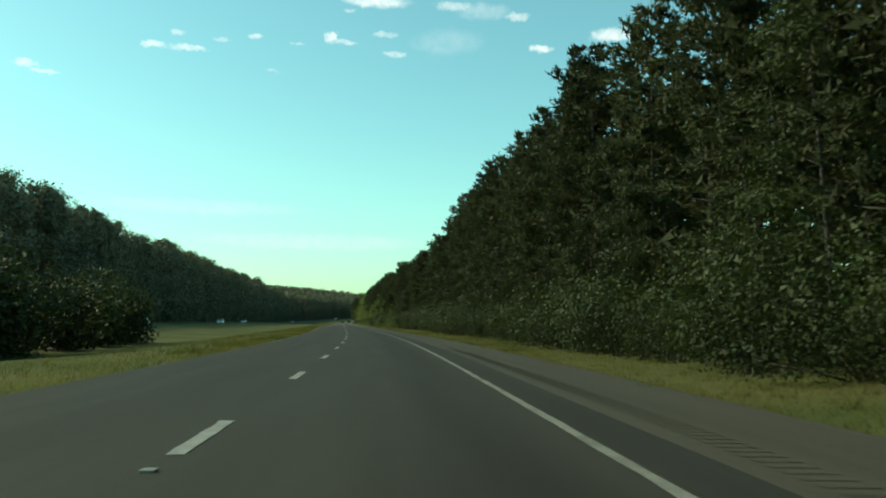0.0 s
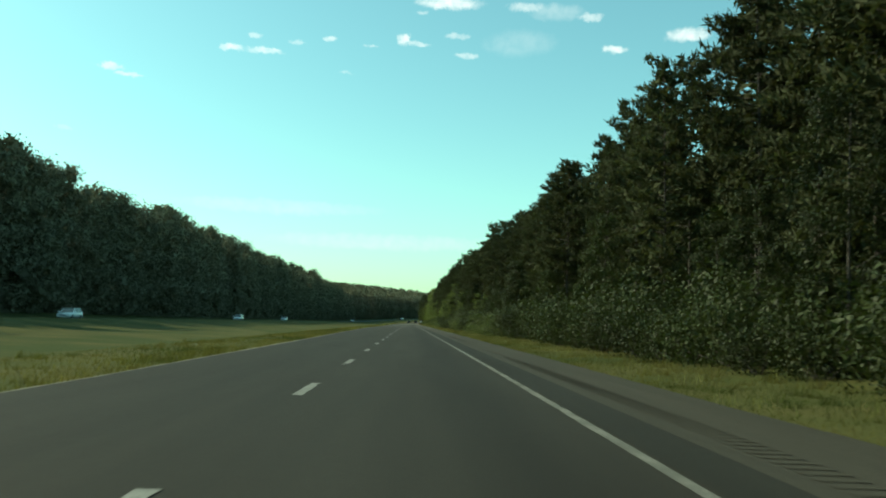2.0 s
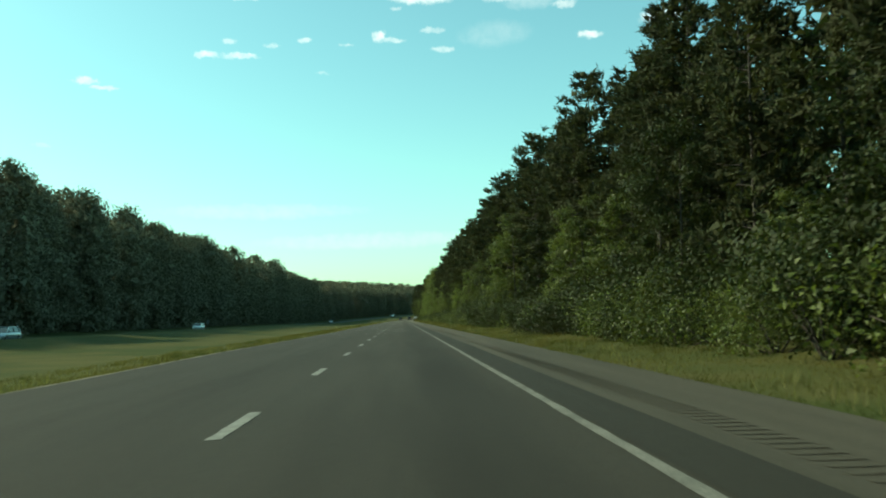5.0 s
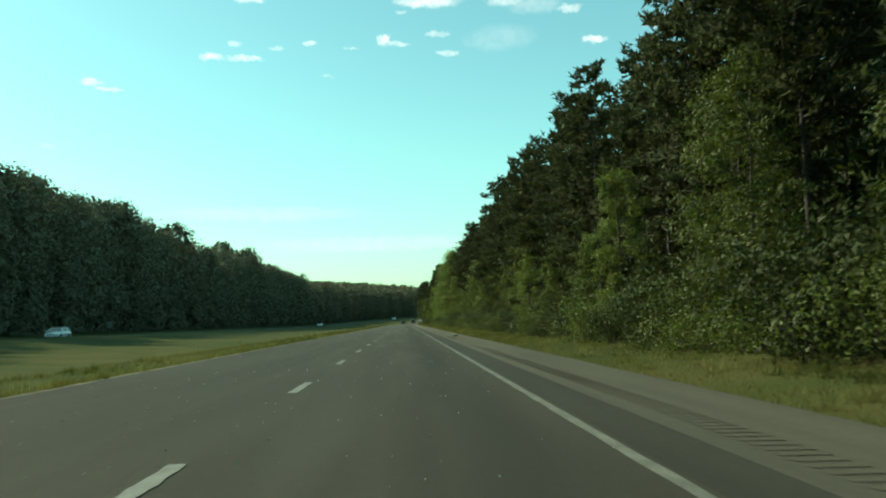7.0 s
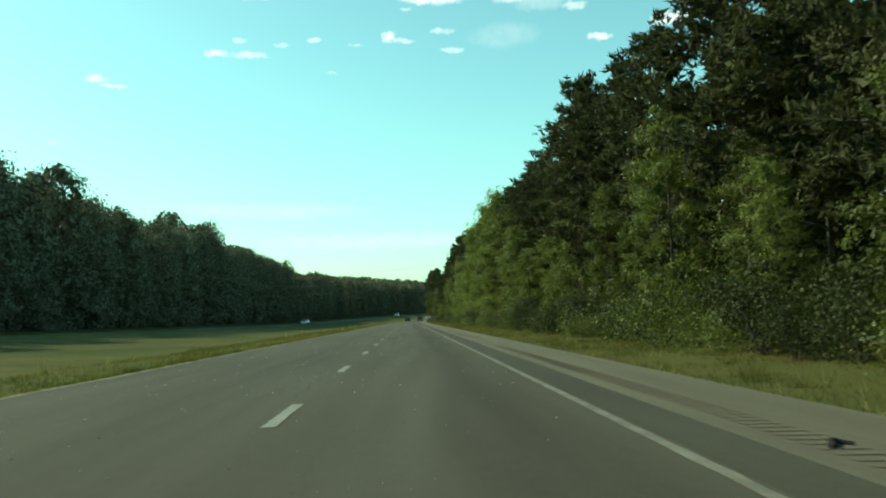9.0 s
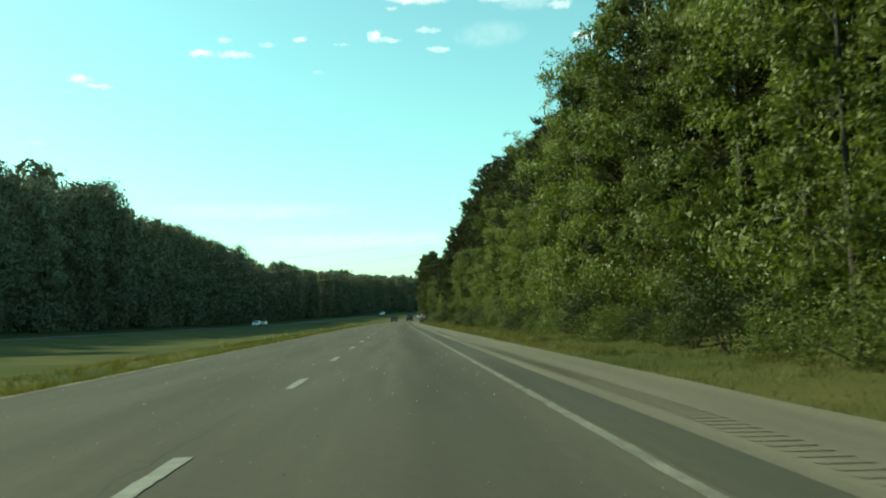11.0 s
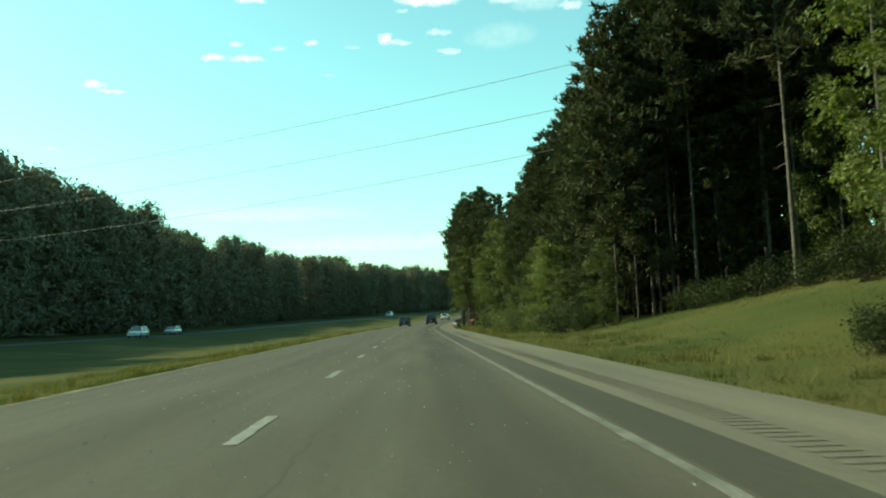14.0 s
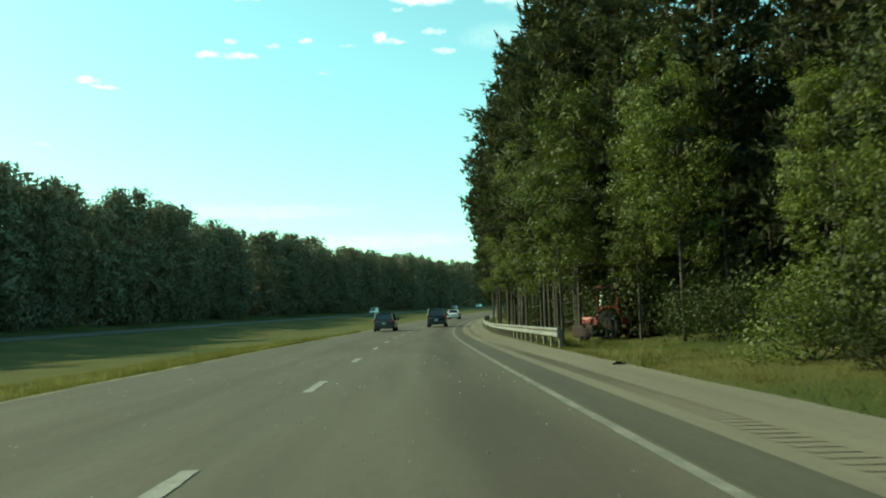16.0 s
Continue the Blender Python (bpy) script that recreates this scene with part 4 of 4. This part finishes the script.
    part("rear_bumper", box_bm(width * 0.9, 0.16, 0.24, (0, -hl + 0.02, 0.45), 0.06), paint_mat, ob)
    part("bumper_trim", box_bm(width * 0.78, 0.1, 0.12, (0, -hl + 0.0, 0.30), 0.03), PLASTIC, ob, "dark bumper trim")
    part("front_bumper", box_bm(width * 0.84, 0.16, 0.26, (0, hl - 0.04, 0.42), 0.06), paint_mat, ob)
    part("grille", box_bm(width * 0.46, 0.06, 0.13, (0, hl + 0.01, 0.56), 0.02), PLASTIC, ob)
    part("license_plate", box_bm(0.3, 0.02, 0.15, (0, -hl - 0.04, 0.68), 0.004), PLATE, ob, "blank pale plate")
    part("tailgate_seam", box_bm(width * 0.6, 0.012, 0.02, (0, -hl - 0.015, 0.80), 0.003), PLASTIC, ob)
    return ob


BLACK_PAINT = paint("near_black_paint", (0.018, 0.020, 0.024))
GREY_PAINT = paint("dark_grey_paint", (0.035, 0.038, 0.042))
WHITE_PAINT = paint("white_paint", (0.72, 0.73, 0.72), 0.0)
SILVER_PAINT = paint("silver_paint", (0.48, 0.50, 0.51), 0.7)

place(car("hatchback_car", "dark grey hatchback with red tail lamps driving on the asphalt", GREY_PAINT), 604.5 + 75, -4.25)
place(car("sport_utility_vehicle", "black boxy sport utility vehicle on the asphalt lane", BLACK_PAINT, 4.7, 1.9, 1.85, 1.15, 0.05, 1.1, "car"), 604.5 + 87, -0.2)
place(car("sedan_car", "white sedan ahead in the highway lane", WHITE_PAINT, 4.6, 1.8, 1.5, 1.15, 0.55, 0.95), 604.5 + 134, -1.2)
OPPOSITE = ((186, -43.6, WHITE_PAINT, "white car on the opposite carriageway", 1.5), (158, -43.8, WHITE_PAINT, "white hatchback on the opposite carriageway", 1.55), (275, -40.0, SILVER_PAINT, "silver car on the opposite carriageway", 1.55),
            (372, -43.6, WHITE_PAINT, "white car on the opposite carriageway", 1.5), (650, -40.3, WHITE_PAINT, "white car on the opposite carriageway in the shade", 1.6),
            (674, -43.8, SILVER_PAINT, "silver car on the opposite carriageway in the shade", 1.5), 
            (850, -43.6, WHITE_PAINT, "white van on the opposite carriageway", 1.9), (925, -40.0, GREY_PAINT, "dark car on the opposite carriageway", 1.5), (975, -43.4, WHITE_PAINT, "white car on the opposite carriageway", 1.5))
for s, off, pm, text, tall in OPPOSITE:
    place(car("oncoming_car", text, pm, 4.4, 1.8, tall, 1.1, 0.3, 0.95), s, off, 0.15, 180)


# ---- guardrail
def guardrail(s0, s1, off):
    ob = thing("guardrail", "galvanized steel guardrail on posts along the curve", "guardrail")
    profile = ((0.0, -0.155), (0.035, -0.13), (0.035, -0.075), (-0.035, -0.03), (-0.035, 0.03), (0.035, 0.075), (0.035, 0.13), (0.0, 0.155))
    ss = np.arange(s0, s1, 1.0)
    verts = [lane(s, off - do, 0.47 + dz) for s in ss for do, dz in profile] + [lane(s, off - do + 0.006, 0.47 + dz) for s in ss for do, dz in profile]
    k, half = len(profile), len(ss) * len(profile)
    faces = []
    for side in (0, half):
        faces += [(side + i * k + j, side + i * k + j + 1, side + (i + 1) * k + j + 1, side + (i + 1) * k + j) for i in range(len(ss) - 1) for j in range(k - 1)]
    mesh_object("rail", verts, faces, STEEL, ob, "corrugated steel rail")
    end = lane(s0, off, 0.47)
    flat = box_bm(0.10, 0.05, 0.40, (0, 0, 0), 0.012)
    cap = part("end_plate", flat, STEEL, ob)
    cap.matrix_world = pose(*end, 0, 0, heading(s0))
    for s in np.arange(s0 + 0.4, s1, 1.9):
        post = part("post", box_bm(0.13, 0.16, 0.9, (0, 0, 0.2), 0.01), TIMBER, ob)
        post.matrix_world = pose(*lane(s, off + 0.14, -0.1), 0, 0, heading(s))
    return ob


guardrail(604.5 + 28.2, 604.5 + 125, 4.55)


# ---- red tractor with a mower behind it, parked among the trees
def fender_bm(x, y, z, radius, width):
    """A curved mudguard over a wheel's upper and rear part."""
    bm = bmesh.new()
    rings = []
    for k in range(11):
        a = radians(20 + 17 * k)
        ring = []
        for r in (radius, radius + 0.035):
            for w in (-width / 2, width / 2):
                ring.append(bm.verts.new((x + w, y + math.cos(a) * r, z + math.sin(a) * r)))
        rings.append(ring)
    for p, q in zip(rings, rings[1:]):
        for i, j in ((0, 1), (1, 3), (3, 2), (2, 0)):
            bm.faces.new((p[i], p[j], q[j], q[i]))
    for ring in (rings[0], rings[-1]):
        bm.faces.new((ring[0], ring[1], ring[3], ring[2]))
    bmesh.ops.recalc_face_normals(bm, faces=bm.faces[:])
    return bm


def tractor():
    ob = thing("tractor", "red farm tractor with a canopy parked beside the woods", "tractor")
    part("hood", box_bm(0.62, 1.45, 0.4, (0, 0.95, 0.84), 0.1), TRACTOR_RED, ob)
    part("grille", box_bm(0.5, 0.06, 0.42, (0, 1.49, 0.95), 0.02), PLASTIC, ob)
    part("chassis", box_bm(0.42, 2.2, 0.34, (0, 0.3, 0.62), 0.05), PLASTIC, ob)
    part("exhaust_pipe", cyl_bm(0.045, 0.04, (-0.1, 0.7, 1.0), (0.12, 0.62, 2.0), 10), EXHAUST, ob, "bright upright exhaust pipe")
    part("mower_deck", box_bm(0.55, 1.25, 0.5, (-1.15, 0.35, 0.45), 0.06), MOWER_RED, ob, "mower deck at the side in red darkened for shade")
    part("seat", box_bm(0.45, 0.42, 0.1, (0, -0.45, 1.1), 0.03), PLASTIC, ob)
    part("backrest", box_bm(0.42, 0.1, 0.4, (0, -0.68, 1.32), 0.04), PLASTIC, ob)
    part("steering_wheel", cyl_bm(0.2, 0.2, (0, 0.0, 1.32), (0, 0.03, 1.35), 16), PLASTIC, ob)
    part("canopy", box_bm(1.3, 1.5, 0.12, (0, -0.35, 2.3), 0.05), SHADED_RED, ob, "canopy in red darkened for shade")
    part("cab_panel", box_bm(1.1, 0.06, 0.62, (0, -1.0, 1.3), 0.02), SHADED_RED, ob, "rear panel in red darkened for shade")
    for x in (-0.58, 0.58):
        for y in (-0.95, 0.2):
            part("canopy_post", box_bm(0.1, 0.1, 1.35, (x, y, 1.58), 0.02), SHADED_RED, ob)
        part("fender", fender_bm(x * 1.12, -0.6, 0.66, 0.78, 0.4), TRACTOR_RED, ob, "bright red rounded fender")
        part("fender_skirt", box_bm(0.06, 0.85, 0.5, (x * 0.82, -0.6, 1.1), 0.02), SHADED_RED, ob)
        # pale disc added to stand for the white highlight on the fender
        part("work_lamp", cyl_bm(0.09, 0.1, (x * 1.12, -1.36, 1.15), (x * 1.12, -1.44, 1.15), 14, 0.015), EXHAUST, ob, "pale round disc added as the fender's highlight")
        part("side_panel", box_bm(0.04, 1.15, 0.42, (x * 0.56, 0.75, 0.62), 0.015), SHADED_RED, ob, "engine side panel in red darkened for shade")
        big = part("rear_wheel", cyl_bm(0.66, 0.66, (x * 1.0, -0.6, 0.66), (x * 1.0 + (0.34 if x > 0 else -0.34), -0.6, 0.66), 24, 0.06), TYRE, ob)
        part("rim", cyl_bm(0.34, 0.34, (x * 1.05, -0.6, 0.66), (x * 1.0 + (0.355 if x > 0 else -0.355), -0.6, 0.66), 16, 0.02), RIM_DARK, big)
        small = part("front_wheel", cyl_bm(0.38, 0.38, (x * 0.8, 1.1, 0.38), (x * 0.8 + (0.2 if x > 0 else -0.2), 1.1, 0.38), 20, 0.04), TYRE, ob)
        part("rim", cyl_bm(0.2, 0.2, (x * 0.85, 1.1, 0.38), (x * 0.8 + (0.212 if x > 0 else -0.212), 1.1, 0.38), 14, 0.015), RIM_DARK, small)
    return ob


machine = place(tractor(), 638.4, 7.6, float(bank(638.4, 7.6)) - 0.04, 34, 0.93)
mower = thing("mower", "flail mower deck behind the tractor in red darkened for shade", "mower")
part("deck", box_bm(1.2, 0.7, 0.62, (0, 0, 0.66), 0.08), MOWER_RED, mower)
part("roller", cyl_bm(0.12, 0.12, (-0.62, -0.42, 0.14), (0.62, -0.42, 0.14), 14), TYRE, mower)
part("side_skirt", box_bm(0.05, 0.9, 0.3, (-0.68, 0, 0.27), 0.02), MOWER_RED, mower)
part("side_skirt", box_bm(0.05, 0.9, 0.3, (0.68, 0, 0.27), 0.02), MOWER_RED, mower)
part("hitch", box_bm(0.4, 0.5, 0.1, (0, 0.55, 0.62), 0.02), PLASTIC, mower)
place(mower, 636.9, 8.8, float(bank(636.9, 8.8)) - 0.02, 34, 0.78)


# ---- wires over the road
def wires():
    """Three wires cross the road at a slant; each hangs in a shallow curve between poles far off in the woods."""
    for middle, slant, high, tilt, sag in ((585.9, -0.443, 10.7, 0.082, 0.00106), (585.4, -0.47, 13.18, 0.072, 0.00086), (585.5, -0.484, 15.83, 0.071, 0.0009)):
        line = [(lane(middle + slant * x, x, high + tilt * x + sag * x * x), 0.017) for x in np.linspace(-78, 46, 32)]
        ob = new("power_line", bar_mesh("power_line", [line], WIRE, 5))
        tagged(ob, "thin power wire sagging across the highway", "power line", "overhead power lines")


wires()


# ---- litter on the shoulder
def tyre_scrap(s, off, length, turn):
    rng = random.Random(int(s))
    line = [((0.1 * math.sin(5 * f) + rng.uniform(-0.02, 0.02), (f - 0.5) * length, 0.022 + 0.012 * abs(math.sin(3 * f))), 0.03 * (0.4 + 0.6 * math.sin(3.14 * f)) + 0.012 * rng.random()) for f in np.linspace(0, 1, 9)]
    ob = new("tyre_scrap", bar_mesh("tyre_scrap", [line], TYRE, 6))
    tagged(ob, "black strip of torn tyre lying on the paved shoulder", "tyre scrap")
    place(ob, s, off, -0.02, turn)


tyre_scrap(323, 3.6, 0.38, 60)
tyre_scrap(622.4, 4.15, 0.26, 82)
tyre_scrap(346, 3.0, 0.3, 100)


def markers():
    for k in range(0, 8):
        at = DASH_START + (1 + 2 * k) * DASH_STEP - 0.75
        bm = box_bm(0.11, 0.1, 0.022, (0, 0, 0.011), 0.008)
        ob = part("reflective_marker", bm, PAINT, None)
        tagged(ob, "small raised reflective marker glued to the asphalt", "road marker", "markers between the lane dashes")
        place(ob, at, -HALF)


markers()


def gravel():
    """Pale grit scattered on the carriageway."""
    rng = np.random.default_rng(21)
    n = 5200
    s, o = 250 + 380 * rng.random(n), -6.3 + 8.2 * rng.random(n)
    r = 0.004 + 0.011 * rng.random(n) ** 3
    base = lane_many(s, o, 0.006 + r * 0.4)
    shape = np.array([(1, 0, 0), (-0.5, 0.87, 0), (-0.5, -0.87, 0), (0, 0, 0.9), (0, 0, -0.6)])
    verts = (base[:, None, :] + shape[None] * r[:, None, None] * (0.7 + 0.6 * rng.random((n, 5, 1)))).reshape(-1, 3)
    tris = np.array([(0, 1, 3), (1, 2, 3), (2, 0, 3), (1, 0, 4), (2, 1, 4), (0, 2, 4)])
    faces = (np.arange(n)[:, None, None] * 5 + tris[None]).reshape(-1, 3)
    tagged(mesh_object("gravel", verts.tolist(), faces.tolist(), QUARTZ), "pale grit scattered on the asphalt", "gravel", kind="stuff")


gravel()


def roadside_rubbish():
    """Crumpled pale wrappers and a dark splinter lying on the shoulder and in the grass."""
    for n, (s, off, size, mat, text, kind_name) in enumerate(RUBBISH):
        rng = random.Random(n)
        bm = bmesh.new()
        bmesh.ops.create_icosphere(bm, subdivisions=2, radius=1.0)
        for v in bm.verts:
            k = 1 + rng.uniform(-0.3, 0.3)
            v.co = (v.co.x * k * size, v.co.y * k * size * 0.55, max(0.0, v.co.z * k * size * 0.35 + size * 0.2))
        ob = part(kind_name, bm, mat, None)
        tagged(ob, text, "litter")
        place(ob, s, off, float(bank(s, off)) + (0.03 if off < 4.4 else 0.1), 70 + 25 * n)


RUBBISH = ((500.0, 4.6, 0.08, PLATE, "crumpled white wrapper lying in the verge grass", "wrapper"),
           (505.3, 4.3, 0.08, PLASTIC, "small dark splinter lying on the paved shoulder", "splinter"),
           (509.6, 5.6, 0.05, PLATE, "crumpled white wrapper lying in the verge grass", "wrapper"))
roadside_rubbish()


def fallen_sign():
    """A folded roll-up work sign lying in the grass with its stand."""
    ob = thing("fallen_sign", "folded orange roll-up work sign lying on the grass verge", "sign")
    part("pole", cyl_bm(0.02, 0.02, (-0.9, 0, 0.17), (0.95, 0.05, 0.22), 8), STEEL, ob, "pale pole")
    part("stand", box_bm(0.24, 0.14, 0.09, (-0.62, 0, 0.14), 0.02), PLASTIC, ob, "dark folded stand")
    sheet = bmesh.new()
    bmesh.ops.create_grid(sheet, x_segments=10, y_segments=3, size=0.5)
    for v in sheet.verts:
        v.co = (v.co.x * 0.9 + 0.12, v.co.y * 0.36 - 0.08, 0.13 + 0.04 * math.sin(v.co.x * 9) + 0.05 * v.co.y)
    bmesh.ops.solidify(sheet, geom=sheet.faces[:], thickness=0.012)
    part("sheet", sheet, ORANGE, ob, "orange vinyl sheet", smooth=True)
    place(ob, 524.6, 6.3, float(bank(524.6, 6.3)) - 0.02, -8, 0.52)


fallen_sign()


def post_sign(s, off, tall):
    ob = thing("road_sign", "small grey road sign on a steel post by the woods", "sign")
    part("post", box_bm(0.08, 0.06, tall, (0, 0, tall / 2), 0.008), STEEL, ob)
    part("panel", box_bm(0.75, 0.012, 1.0, (0, -0.045, tall - 0.45), 0.004), SIGN_BACK, ob)
    place(ob, s, off, float(bank(s, off)) - 0.1)


post_sign(411, -50.5, 2.4)


def litter_patch():
    """Bare reddish soil and leaf litter under the trees before the mown bank."""
    rng = np.random.default_rng(4)
    n = 12000
    s, o = 525 + 12 * rng.random(n) + rng.normal(0, 1, n), 7.4 + 4.4 * rng.random(n) ** 0.8
    base = lane_many(s, o, bank(s, o) + 0.02 + 0.05 * rng.random(n))
    a, w = rng.random(n) * 6.283, 0.035 + 0.045 * rng.random(n)
    verts = np.stack([base + np.stack([np.cos(a + k) * w, np.sin(a + k) * w, 0.03 * rng.normal(0, 1, n)], 1) for k in (0, 2.1, 4.2)], 1).reshape(-1, 3)
    tagged(mesh_object("leaf_litter", verts.tolist(), np.arange(n * 3).reshape(-1, 3).tolist(), LITTER), "reddish brown dead leaves under the trees", "leaf litter", kind="stuff")


litter_patch()
